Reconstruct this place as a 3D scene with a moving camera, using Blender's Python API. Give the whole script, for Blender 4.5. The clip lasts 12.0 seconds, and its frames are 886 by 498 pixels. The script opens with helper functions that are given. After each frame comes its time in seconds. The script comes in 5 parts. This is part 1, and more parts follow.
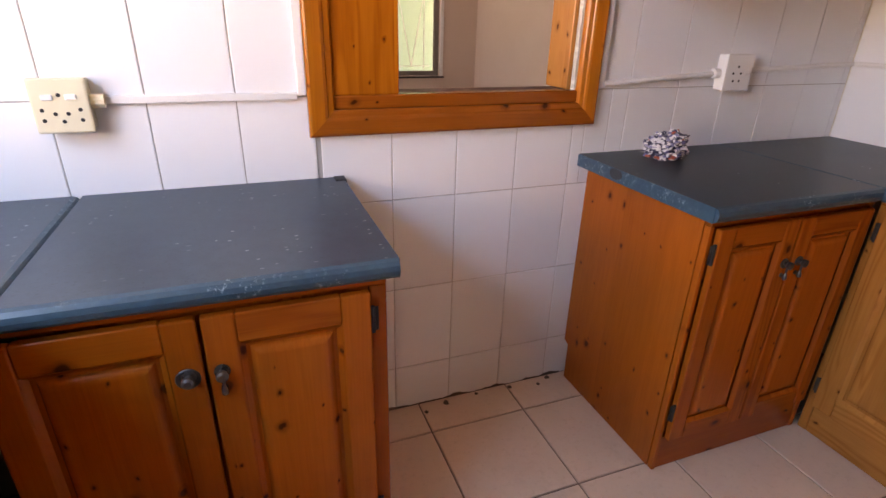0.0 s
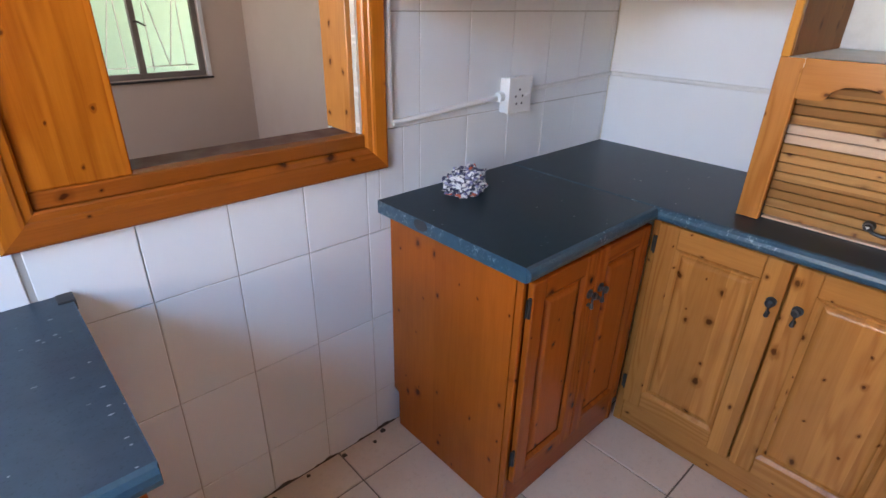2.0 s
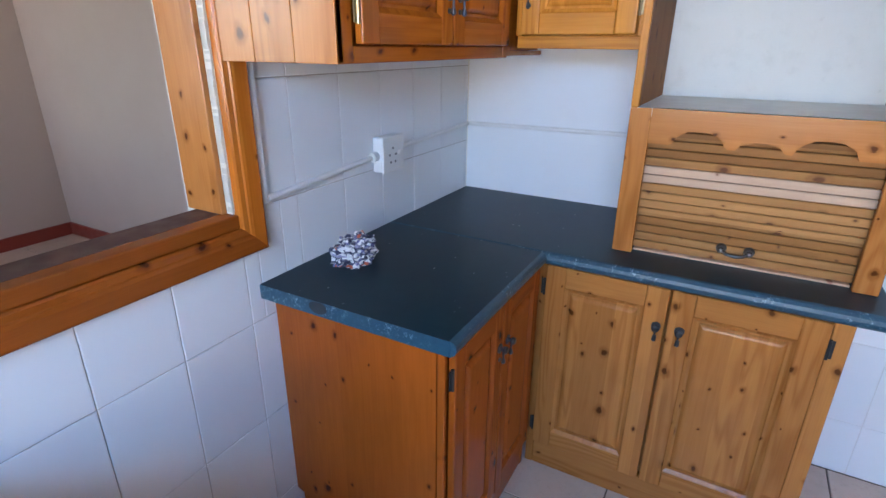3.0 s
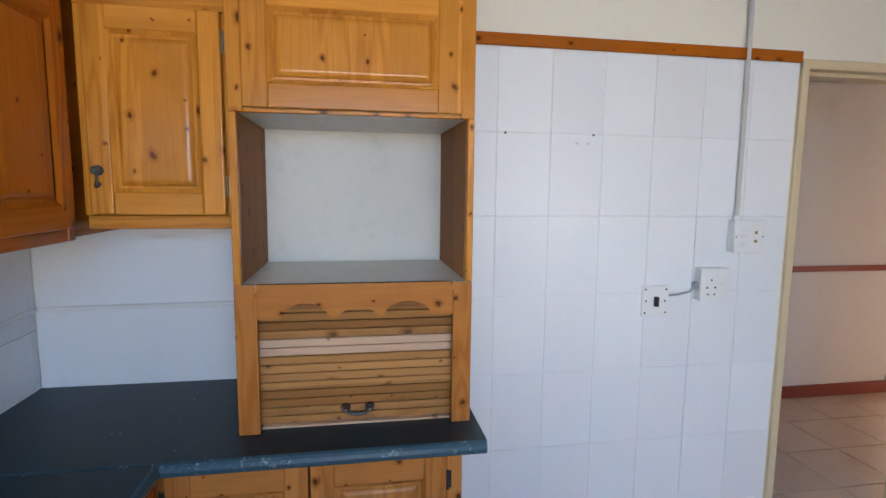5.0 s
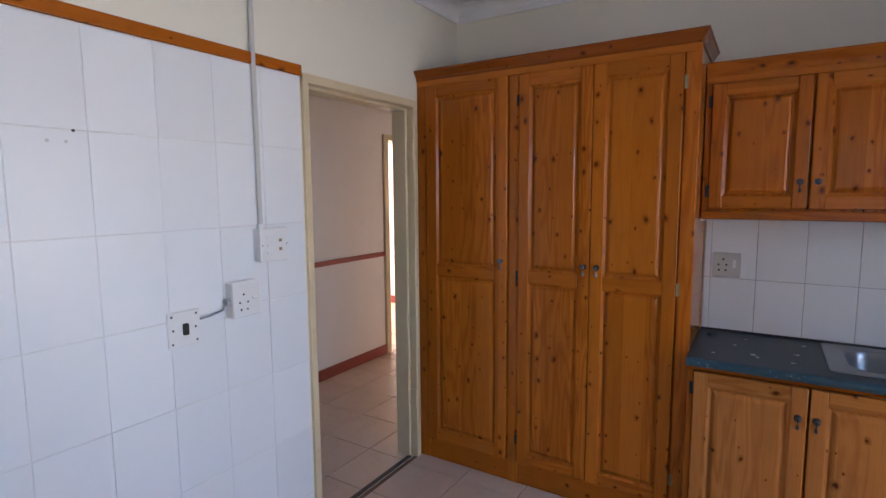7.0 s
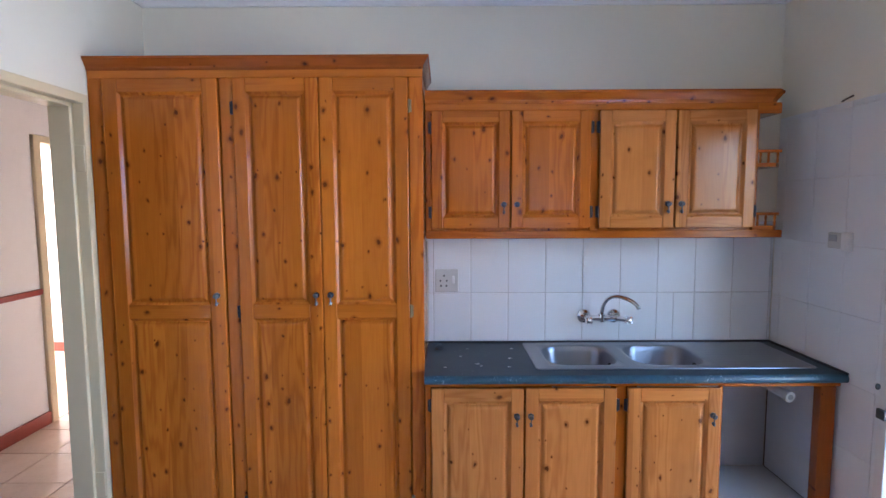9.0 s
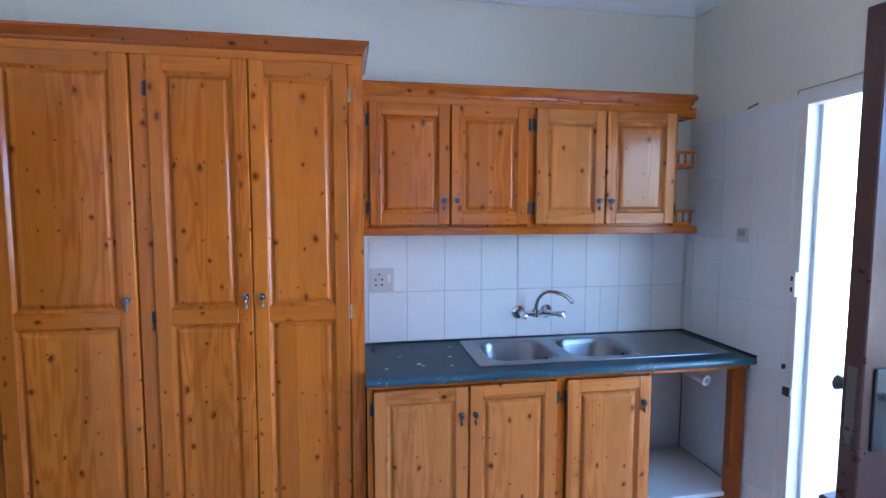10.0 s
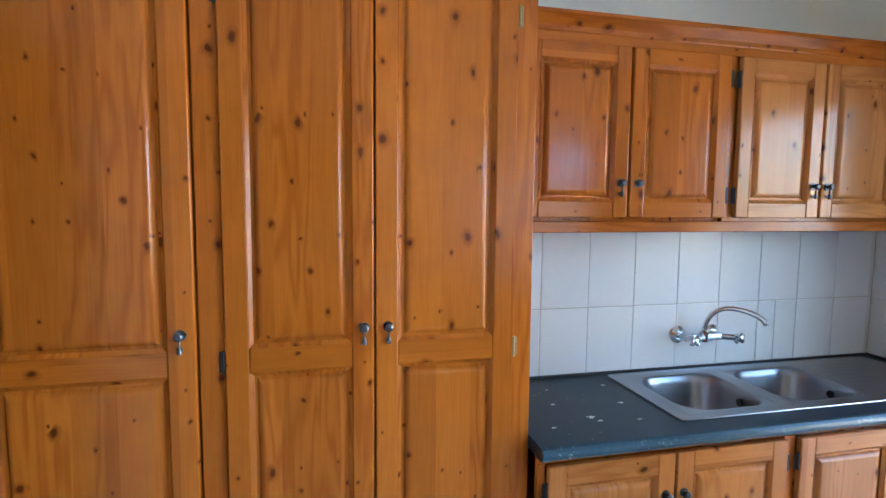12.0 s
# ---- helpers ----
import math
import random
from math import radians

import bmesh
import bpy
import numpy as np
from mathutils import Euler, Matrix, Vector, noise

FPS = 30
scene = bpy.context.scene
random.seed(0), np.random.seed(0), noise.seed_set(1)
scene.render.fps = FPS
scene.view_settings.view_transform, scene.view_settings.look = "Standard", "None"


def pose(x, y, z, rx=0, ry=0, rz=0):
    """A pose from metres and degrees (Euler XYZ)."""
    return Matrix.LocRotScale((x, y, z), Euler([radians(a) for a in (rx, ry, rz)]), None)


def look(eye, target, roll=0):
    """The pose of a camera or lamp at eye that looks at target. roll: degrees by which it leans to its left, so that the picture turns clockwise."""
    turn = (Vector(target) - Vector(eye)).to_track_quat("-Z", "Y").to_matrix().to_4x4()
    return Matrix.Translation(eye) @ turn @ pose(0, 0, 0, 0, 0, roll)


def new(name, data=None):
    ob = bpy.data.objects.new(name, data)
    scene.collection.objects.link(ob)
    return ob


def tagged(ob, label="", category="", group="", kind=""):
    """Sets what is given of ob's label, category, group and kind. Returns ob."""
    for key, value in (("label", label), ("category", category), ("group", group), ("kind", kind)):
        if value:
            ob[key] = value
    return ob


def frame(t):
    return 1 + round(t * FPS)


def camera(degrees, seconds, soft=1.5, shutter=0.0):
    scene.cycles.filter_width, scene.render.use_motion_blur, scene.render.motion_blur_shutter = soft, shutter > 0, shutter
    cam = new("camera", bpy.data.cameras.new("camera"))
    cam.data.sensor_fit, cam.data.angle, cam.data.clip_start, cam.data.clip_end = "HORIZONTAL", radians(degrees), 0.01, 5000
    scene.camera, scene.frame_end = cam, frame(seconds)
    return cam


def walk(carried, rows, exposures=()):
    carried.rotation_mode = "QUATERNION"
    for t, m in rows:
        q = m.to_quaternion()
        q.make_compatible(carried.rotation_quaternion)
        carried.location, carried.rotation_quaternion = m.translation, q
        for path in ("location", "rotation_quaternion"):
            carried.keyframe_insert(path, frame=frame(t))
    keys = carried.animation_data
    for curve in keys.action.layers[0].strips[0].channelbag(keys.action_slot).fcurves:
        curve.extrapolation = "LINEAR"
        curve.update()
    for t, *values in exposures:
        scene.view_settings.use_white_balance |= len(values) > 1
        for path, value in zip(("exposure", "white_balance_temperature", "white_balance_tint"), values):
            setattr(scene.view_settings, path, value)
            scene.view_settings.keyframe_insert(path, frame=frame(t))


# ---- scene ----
cam = camera(80.8, 12.0)
PATH = [
    (0, (0.754, 0.967, 1.225), (1.413, 2.676, 0.422), 1.5),
    (0.5, (0.764, 0.953, 1.25), (1.541, 2.585, 0.394), 1.5),
    (1, (0.778, 0.961, 1.299), (1.71, 2.496, 0.42), 1.4),
    (1.5, (0.834, 1.07, 1.335), (1.923, 2.483, 0.429), 1.4),
    (2, (0.924, 1.194, 1.375), (2.152, 2.509, 0.502), 1.3),
    (2.5, (0.916, 1.295, 1.395), (2.326, 2.469, 0.6), 1.1),
    (3, (0.925, 1.366, 1.412), (2.554, 2.269, 0.683), 0.5),
    (3.2, (0.954, 1.375, 1.428), (2.659, 2.159, 0.737), 0.5),
    (4.8, (0.998, 1.328, 1.533), (2.981, 1.273, 1.279), 0.9),
    (5, (1.027, 1.317, 1.519), (2.985, 0.981, 1.288), 0.6),
    (5.5, (1.074, 1.32, 1.501), (2.864, 0.455, 1.277), 0.1),
    (6, (1.108, 1.249, 1.519), (2.668, 0.023, 1.272), -0.1),
    (6.5, (1.129, 1.167, 1.539), (2.467, -0.301, 1.308), -0.3),
    (7, (1.21, 1.154, 1.543), (2.26, -0.535, 1.325), -0.4),
    (7.5, (1.285, 1.157, 1.538), (1.99, -0.703, 1.326), -0.6),
    (7.7, (1.298, 1.155, 1.545), (1.865, -0.751, 1.328), -0.5),
    (9.3, (1.408, 0.936, 1.579), (1.321, -1.055, 1.413), -0.2),
    (9.5, (1.435, 0.923, 1.57), (1.281, -1.064, 1.408), -0.1),
    (10, (1.531, 0.89, 1.549), (1.172, -1.07, 1.384), 0.1),
    (10.5, (1.594, 0.768, 1.521), (1.121, -1.168, 1.361), 0.1),
    (11, (1.642, 0.529, 1.519), (1.145, -1.402, 1.359), 0.2),
    (11.5, (1.802, 0.293, 1.495), (1.299, -1.636, 1.339), 0.4),
    (12, (2.034, 0.062, 1.503), (1.578, -1.878, 1.33), 0.5),
]
walk(cam, [(t, look(eye, target, roll)) for t, eye, target, roll in PATH], [
    (0.0, 3.27, 9600, 38), (1.0, 3.50, 9900, 38), (1.5, 3.46, 8500, 28), (2.0, 3.42, 7100, 21), (3.0, 3.34, 5900, 16), (5.0, 2.80, 6400, 14), (6.0, 2.62, 6300, 17), (7.0, 2.58, 6250, 20),
    (7.5, 2.74, 6500, 22), (9.5, 3.74, 5000, 13), (10.0, 3.76, 4750, 11), (10.5, 3.50, 4950, 12), (11.0, 3.20, 5000, 11), (11.5, 3.13, 5200, 9), (12.0, 3.80, 5550, 5)])

# ---------------- world, sun, large lights ----------------
SUN_FROM = Vector((0.68, -0.34, 0.65)).normalized()
world = bpy.data.worlds.new("sky")
scene.world = world
world.use_nodes = True
wn = world.node_tree
sky = wn.nodes.new("ShaderNodeTexSky")
sky.sky_type, sky.sun_disc = "NISHITA", False
sky.sun_elevation = math.asin(SUN_FROM.z)
sky.sun_rotation = math.atan2(SUN_FROM.x, SUN_FROM.y)
wn.links.new(sky.outputs[0], wn.nodes["Background"].inputs[0])
wn.nodes["Background"].inputs[1].default_value = 0.15
sun_data = bpy.data.lights.new("sun", "SUN")
sun_data.energy, sun_data.angle, sun_data.color = 5.0, radians(0.5), (1.0, 0.96, 0.90)
sun_ob = new("sun", sun_data)
sun_ob.matrix_world = look(SUN_FROM * 30, (0, 0, 0))


def sky_window(name, eye, target, w, h, power, color):
    """Area lamp in a window's opening, in place of the sky seen through it."""
    data = bpy.data.lights.new(name, "AREA")
    data.shape, data.size, data.size_y, data.energy, data.color = "RECTANGLE", w, h, power, color
    ob = new(name, data)
    ob.matrix_world = look(eye, target)
    return ob


sky_window("window_sky_light", (-0.40, 1.20, 1.86), (2.0, 1.10, -1.6), 1.4, 0.45, 5.0, (0.22, 0.54, 1.0))
sky_window("window_ground_light", (-0.40, 1.20, 1.22), (2.0, 1.10, 5.0), 1.4, 0.45, 2.7, (1.0, 0.87, 0.64))
sky_window("dining_window_light", (-0.42, 4.5, 1.5), (2.5, 4.5, 1.1), 1.2, 1.2, 1.3, (1.0, 0.97, 0.92))
# added fill lamp in an unseen opening; brightens the passage
sky_window("passage_fill_light", (7.25, -3.2, 1.5), (4.0, -3.2, 1.0), 1.4, 1.2, 34, (1.0, 0.87, 0.72))

# ---------------- material helpers ----------------


class Nodes:
    def __init__(self, name):
        self.mat = bpy.data.materials.new(name)
        self.mat.use_nodes = True
        self.t = self.mat.node_tree
        self.b = self.t.nodes["Principled BSDF"]

    def put(self, socket, v):
        if hasattr(v, "links"):
            self.t.links.new(v, socket)
        elif v is not None:
            socket.default_value = v

    def math(self, op, a, b=None, c=None, clamp=False):
        n = self.t.nodes.new("ShaderNodeMath")
        n.operation, n.use_clamp = op, clamp
        for s, v in zip(n.inputs, (a, b, c)):
            self.put(s, v)
        return n.outputs[0]

    def vmath(self, op, a, b=None):
        n = self.t.nodes.new("ShaderNodeVectorMath")
        n.operation = op
        self.put(n.inputs[0], a)
        self.put(n.inputs[1], b)
        return n.outputs[0]

    def noise(self, vec, scale, detail=3.0, rough=0.55, distort=0.0):
        n = self.t.nodes.new("ShaderNodeTexNoise")
        self.put(n.inputs["Vector"], vec)
        n.inputs["Scale"].default_value, n.inputs["Detail"].default_value = scale, detail
        n.inputs["Roughness"].default_value, n.inputs["Distortion"].default_value = rough, distort
        return n.outputs["Fac"]

    def voronoi(self, vec, scale, feature="F1"):
        n = self.t.nodes.new("ShaderNodeTexVoronoi")
        n.feature = feature
        self.put(n.inputs["Vector"], vec)
        n.inputs["Scale"].default_value = scale
        return n

    def smooth(self, v, lo, hi, a=0.0, b=1.0):
        n = self.t.nodes.new("ShaderNodeMapRange")
        n.interpolation_type = "SMOOTHSTEP"
        self.put(n.inputs["Value"], v)
        for key, val in (("From Min", lo), ("From Max", hi), ("To Min", a), ("To Max", b)):
            n.inputs[key].default_value = val
        return n.outputs[0]

    def mix(self, f, a, b, mode="MIX"):
        n = self.t.nodes.new("ShaderNodeMix")
        n.data_type, n.blend_type = "RGBA", mode
        self.put(n.inputs[0], f)
        self.put(n.inputs[6], a if hasattr(a, "links") else (*a, 1))
        self.put(n.inputs[7], b if hasattr(b, "links") else (*b, 1))
        return n.outputs[2]

    def coords(self, vary=True):
        tc = self.t.nodes.new("ShaderNodeTexCoord").outputs["Object"]
        if not vary:
            return tc
        r = self.t.nodes.new("ShaderNodeObjectInfo").outputs["Random"]
        n = self.t.nodes.new("ShaderNodeCombineXYZ")
        self.put(n.inputs[0], self.math("MULTIPLY", r, 17.3))
        self.put(n.inputs[1], self.math("MULTIPLY", r, 31.7))
        self.put(n.inputs[2], self.math("MULTIPLY", r, 23.9))
        return self.vmath("ADD", tc, n.outputs[0])

    def random(self):
        return self.t.nodes.new("ShaderNodeObjectInfo").outputs["Random"]

    def bump(self, height, strength, distance=0.002):
        n = self.t.nodes.new("ShaderNodeBump")
        n.inputs["Strength"].default_value, n.inputs["Distance"].default_value = strength, distance
        self.put(n.inputs["Height"], height)
        self.t.links.new(n.outputs[0], self.b.inputs["Normal"])

    def done(self, color=None, rough=None, metal=None, coat=None, coat_rough=0.1, spec=None):
        if color is not None:
            self.put(self.b.inputs["Base Color"], color if hasattr(color, "links") else (*color, 1))
        self.put(self.b.inputs["Roughness"], rough)
        self.put(self.b.inputs["Metallic"], metal)
        self.put(self.b.inputs["Specular IOR Level"], spec)
        if coat:
            self.b.inputs["Coat Weight"].default_value = coat
            self.b.inputs["Coat Roughness"].default_value = coat_rough
        return self.mat


PINE = {}


def pine(grain, depth, tone="honey"):
    """Knotty varnished pine. grain: axis along the boards; depth: axis through the face."""
    key = (grain, depth, tone)
    if key in PINE:
        return PINE[key]
    light, dark, knot = {
        "honey": ((0.50, 0.153, 0.014), (0.27, 0.055, 0.005), (0.100, 0.022, 0.004)),
        "golden": ((0.62, 0.262, 0.034), (0.36, 0.112, 0.010), (0.11, 0.026, 0.003)),
        "amber": ((0.48, 0.140, 0.011), (0.24, 0.049, 0.003), (0.080, 0.014, 0.002)),
        "russet": ((0.30, 0.078, 0.010), (0.15, 0.030, 0.004), (0.045, 0.009, 0.002)),
        # red: shade and warm glow on the north-side base units, put into the pine
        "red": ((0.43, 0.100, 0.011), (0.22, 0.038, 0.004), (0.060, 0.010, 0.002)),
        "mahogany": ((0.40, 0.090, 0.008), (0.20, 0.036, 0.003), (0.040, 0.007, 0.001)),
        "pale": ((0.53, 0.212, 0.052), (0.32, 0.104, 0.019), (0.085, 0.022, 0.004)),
        "slat": ((0.46, 0.225, 0.072), (0.29, 0.122, 0.034), (0.11, 0.035, 0.012)),
        # unvarnished brown, darkened to carry the shade on the top tambour slats
        "raw_shade": ((0.31, 0.135, 0.036), (0.23, 0.092, 0.022), (0.12, 0.040, 0.010)),
        "bleached": ((0.58, 0.40, 0.27), (0.44, 0.27, 0.16), (0.25, 0.12, 0.08)),
    }[tone]
    m = Nodes("pine_" + "xyz"[grain] + "xyz"[depth] + "_" + tone)
    p = m.coords()
    across = 3 - grain - depth

    def axes(a, g, d):
        v = [0, 0, 0]
        v[across], v[grain], v[depth] = a, g, d
        return tuple(v)

    sep = m.t.nodes.new("ShaderNodeSeparateXYZ")
    m.put(sep.inputs[0], p)
    board = m.math("FLOOR", m.math("MULTIPLY", m.math("ADD", sep.outputs[across], 9.0), 10.5))
    white = m.t.nodes.new("ShaderNodeTexWhiteNoise")
    white.noise_dimensions = "1D"
    m.put(white.inputs["W"], board)
    tone_fac = white.outputs["Value"]
    shift = m.t.nodes.new("ShaderNodeCombineXYZ")
    m.put(shift.inputs[grain], m.math("MULTIPLY", tone_fac, 11.0))
    p2 = m.vmath("ADD", p, shift.outputs[0])
    wob = m.t.nodes.new("ShaderNodeTexNoise")
    m.put(wob.inputs["Vector"], p2)
    wob.inputs["Scale"].default_value = 25.0
    wobble = m.vmath("MULTIPLY", m.vmath("SUBTRACT", wob.outputs["Color"], (0.5, 0.5, 0.5)), (0.020, 0.020, 0.020))
    sep2 = m.t.nodes.new("ShaderNodeSeparateXYZ")
    m.put(sep2.inputs[0], m.vmath("ADD", p, wobble))
    flat = m.t.nodes.new("ShaderNodeCombineXYZ")
    m.put(flat.inputs[0], sep2.outputs[across])
    m.put(flat.inputs[1], m.math("MULTIPLY", sep2.outputs[grain], 0.72))
    kv = m.voronoi(flat.outputs[0], 12.5)
    kv.voronoi_dimensions = "2D"
    gate = m.t.nodes.new("ShaderNodeSeparateColor")
    m.put(gate.inputs[0], kv.outputs["Color"])
    on = m.math("GREATER_THAN", gate.outputs[0], 0.42)
    size = m.math("MULTIPLY_ADD", m.math("POWER", gate.outputs[1], 2.2), 0.095, 0.030)
    near = m.math("DIVIDE", kv.outputs["Distance"], size)
    knot_core = m.math("MULTIPLY", m.smooth(near, 0.5, 1.15, 1.0, 0.0), on)
    halo = m.math("MULTIPLY", m.smooth(near, 0.9, 2.4, 1.0, 0.0), on)
    n1 = m.noise(m.vmath("MULTIPLY", p2, axes(1.0, 0.10, 0.3)), 8.0, 3.0, 0.5)
    ring_in = m.math("ADD", m.math("MULTIPLY", n1, 74.0), m.math("MULTIPLY", halo, 3.0))
    rings = m.math("MULTIPLY_ADD", m.math("SINE", ring_in), 0.5, 0.5)
    rings = m.math("POWER", rings, 1.6)
    figured = m.math("GREATER_THAN", m.math("FRACT", m.math("MULTIPLY", tone_fac, 7.31)), 0.62)
    rings = m.math("MULTIPLY", rings, m.math("MULTIPLY_ADD", figured, 0.40, 0.14))
    fine = m.noise(m.vmath("MULTIPLY", p2, axes(1.0, 0.025, 0.5)), 260.0, 2.0, 0.6)
    cloud = m.noise(p2, 5.5, 3.0, 0.6)
    f = m.math("ADD", m.math("MULTIPLY", rings, 0.75), m.math("MULTIPLY_ADD", m.math("SUBTRACT", fine, 0.5), 0.55, 0.22), None, True)
    col = m.mix(f, light, dark)
    tone_v = m.math("MULTIPLY_ADD", tone_fac, 0.30, 0.82)
    tint = m.t.nodes.new("ShaderNodeCombineColor")
    m.put(tint.inputs[0], tone_v)
    m.put(tint.inputs[1], m.math("MULTIPLY_ADD", tone_fac, 0.34, 0.78))
    m.put(tint.inputs[2], m.math("MULTIPLY_ADD", tone_fac, 0.40, 0.74))
    col = m.mix(1.0, col, tint.outputs[0], "MULTIPLY")
    col = m.mix(m.smooth(cloud, 0.48, 0.75, 0.0, 0.16), col, tuple(c * 0.62 for c in dark))
    col = m.mix(m.math("MULTIPLY", halo, 0.55), col, tuple(c * 0.7 for c in dark))
    col = m.mix(m.math("MULTIPLY", knot_core, 0.94), col, knot)
    m.bump(f, 0.08, 0.0008)
    rough = m.math("MULTIPLY_ADD", fine, 0.05, 0.175)
    PINE[key] = m.done(col, 0.62, spec=0.18) if tone in ("raw_shade", "slat") else m.done(col, rough, spec=0.27)
    return PINE[key]


def tile_glaze(name, base):
    m = Nodes(name)
    p = m.coords()
    r = m.random()
    col = m.mix(r, base, tuple(c * 0.94 for c in base))
    col = m.mix(m.smooth(m.noise(p, 6.0, 4.0, 0.65), 0.55, 0.85, 0.0, 0.12), col, (0.62, 0.58, 0.52))
    m.bump(m.noise(p, 7.0, 1.0), 0.012, 0.004)
    return m.done(col, m.smooth(m.noise(p, 5.0, 2.0), 0.3, 0.7, 0.28, 0.33))


def floor_tile_mat():
    m = Nodes("ceramic_floor_tile")
    p = m.coords()
    r = m.random()
    col = m.mix(m.noise(p, 7.0, 5.0, 0.65), (0.58, 0.41, 0.31), (0.70, 0.55, 0.44))
    col = m.mix(m.smooth(m.noise(p, 60.0, 3.0, 0.7), 0.5, 0.75, 0, 0.35), col, (0.46, 0.32, 0.24))
    col = m.mix(m.math("MULTIPLY", r, 0.22), col, (0.50, 0.36, 0.27))
    dirt = m.smooth(m.noise(m.coords(False), 2.2, 6.0, 0.7), 0.55, 0.78, 0.0, 0.35)
    col = m.mix(dirt, col, (0.30, 0.20, 0.14))
    m.bump(m.noise(p, 45.0, 4.0, 0.6), 0.25, 0.0015)
    return m.done(col, m.smooth(m.noise(p, 12.0, 4.0), 0.3, 0.75, 0.28, 0.52))


def plaster(name, base, stain=0.15, bump=0.25):
    m = Nodes(name)
    p = m.coords(False)
    col = m.mix(m.noise(p, 1.6, 5.0, 0.6), base, tuple(c * 0.92 for c in base))
    col = m.mix(m.smooth(m.noise(p, 5.0, 6.0, 0.7), 0.58, 0.8, 0, stain), col, tuple(c * 0.6 for c in base))
    m.bump(m.math("ADD", m.noise(p, 60.0, 4.0), m.math("MULTIPLY", m.noise(p, 7.0, 3.0), 2.0)), bump, 0.002)
    return m.done(col, m.smooth(m.noise(p, 4.0, 3.0), 0.3, 0.7, 0.55, 0.78))


def paint(name, base, rough=0.4, wear=None, metal=0.0):
    m = Nodes(name)
    p = m.coords()
    col = m.mix(m.noise(p, 9.0, 5.0, 0.65), base, tuple(c * 0.86 for c in base))
    if wear:
        col = m.mix(m.smooth(m.noise(p, 26.0, 6.0, 0.75), 0.6, 0.72, 0, 0.7), col, wear)
    m.bump(m.noise(p, 50.0, 3.0), 0.12, 0.001)
    return m.done(col, m.smooth(m.noise(p, 16.0, 4.0), 0.3, 0.7, rough * 0.8, min(1, rough * 1.25)), metal)


def laminate(name, deep, light, cloud, wear, spec):
    """Mottled teal worktop laminate with pale flecks and scratches; wear: how many flecks show."""
    m = Nodes(name)
    p = m.coords(False)
    col = m.mix(m.noise(p, 40.0, 5.0, 0.7), deep, light)
    col = m.mix(m.smooth(m.noise(p, 160.0, 2.0), 0.55, 0.72, 0, 0.6), col, (0.008, 0.018, 0.028))
    col = m.mix(m.smooth(m.noise(p, 2.6, 5.0, 0.6), 0.5, 0.75, 0, 0.45), col, cloud)
    stretch = m.vmath("MULTIPLY", p, (1.0, 1.9, 1.0))
    specks = m.voronoi(stretch, 42.0)
    gate = m.t.nodes.new("ShaderNodeSeparateColor")
    m.put(gate.inputs[0], specks.outputs["Color"])
    worn = m.smooth(m.noise(p, 4.5, 3.0), 0.46, 0.62)
    on = m.math("MULTIPLY", m.math("GREATER_THAN", gate.outputs[0], 1.0 - wear), worn)
    warp = m.math("ADD", specks.outputs["Distance"], m.math("MULTIPLY", m.noise(p, 190.0, 2.0), 0.34))
    fleck = m.math("MULTIPLY", m.smooth(warp, 0.28, 0.36, 1.0, 0.0), on)
    col = m.mix(m.math("MULTIPLY", fleck, 0.5), col, (0.50, 0.54, 0.55))
    m.bump(m.noise(p, 210.0, 2.0), 0.08, 0.001)
    return m.done(col, m.math("MULTIPLY_ADD", m.noise(p, 3.0, 1.0), 0.06, 0.30), spec=spec)


def nose_laminate():
    m = Nodes("worn_blue_edge")
    p = m.coords(False)
    col = m.mix(m.noise(p, 55.0, 4.0, 0.7), (0.010, 0.038, 0.062), (0.030, 0.095, 0.135))
    chips = m.smooth(m.noise(p, 85.0, 6.0, 0.8), 0.54, 0.64)
    zone = m.smooth(m.noise(p, 7.0, 3.0), 0.47, 0.6)
    col = m.mix(m.math("MULTIPLY", m.math("MULTIPLY", chips, zone), 0.7), col, (0.34, 0.46, 0.52))
    m.bump(chips, 0.15, 0.001)
    return m.done(col, 0.32)


def steel(name, base=(0.62, 0.63, 0.64), rough=0.26):
    m = Nodes(name)
    p = m.coords()
    n = m.noise(p, 6.0, 2.0)
    col = m.mix(m.noise(p, 9.0, 4.0), base, tuple(c * 0.93 for c in base))
    return m.done(col, m.math("MULTIPLY_ADD", n, rough * 0.3, rough * 0.85), 1.0)


def paper_mat():
    """Printed newsprint: white with dark, blue and red blocks of print."""
    m = Nodes("crumpled_newsprint")
    p = m.coords(False)
    v = m.voronoi(m.vmath("MULTIPLY", p, (1.0, 1.0, 1.6)), 75.0)
    gate = m.t.nodes.new("ShaderNodeSeparateColor")
    m.put(gate.inputs[0], v.outputs["Color"])
    col = m.mix(m.noise(p, 30.0, 3.0), (0.78, 0.76, 0.74), (0.62, 0.60, 0.60))
    ink = m.smooth(m.noise(p, 70.0, 4.0, 0.7), 0.44, 0.50)
    col = m.mix(m.math("MULTIPLY", m.math("GREATER_THAN", gate.outputs[0], 0.22), ink), col, (0.030, 0.032, 0.07))
    col = m.mix(m.math("MULTIPLY", m.math("GREATER_THAN", gate.outputs[1], 0.80), 0.8), col, (0.16, 0.15, 0.30))
    col = m.mix(m.math("MULTIPLY", m.math("GREATER_THAN", gate.outputs[2], 0.965), 0.9), col, (0.50, 0.09, 0.03))
    return m.done(col, 0.7)


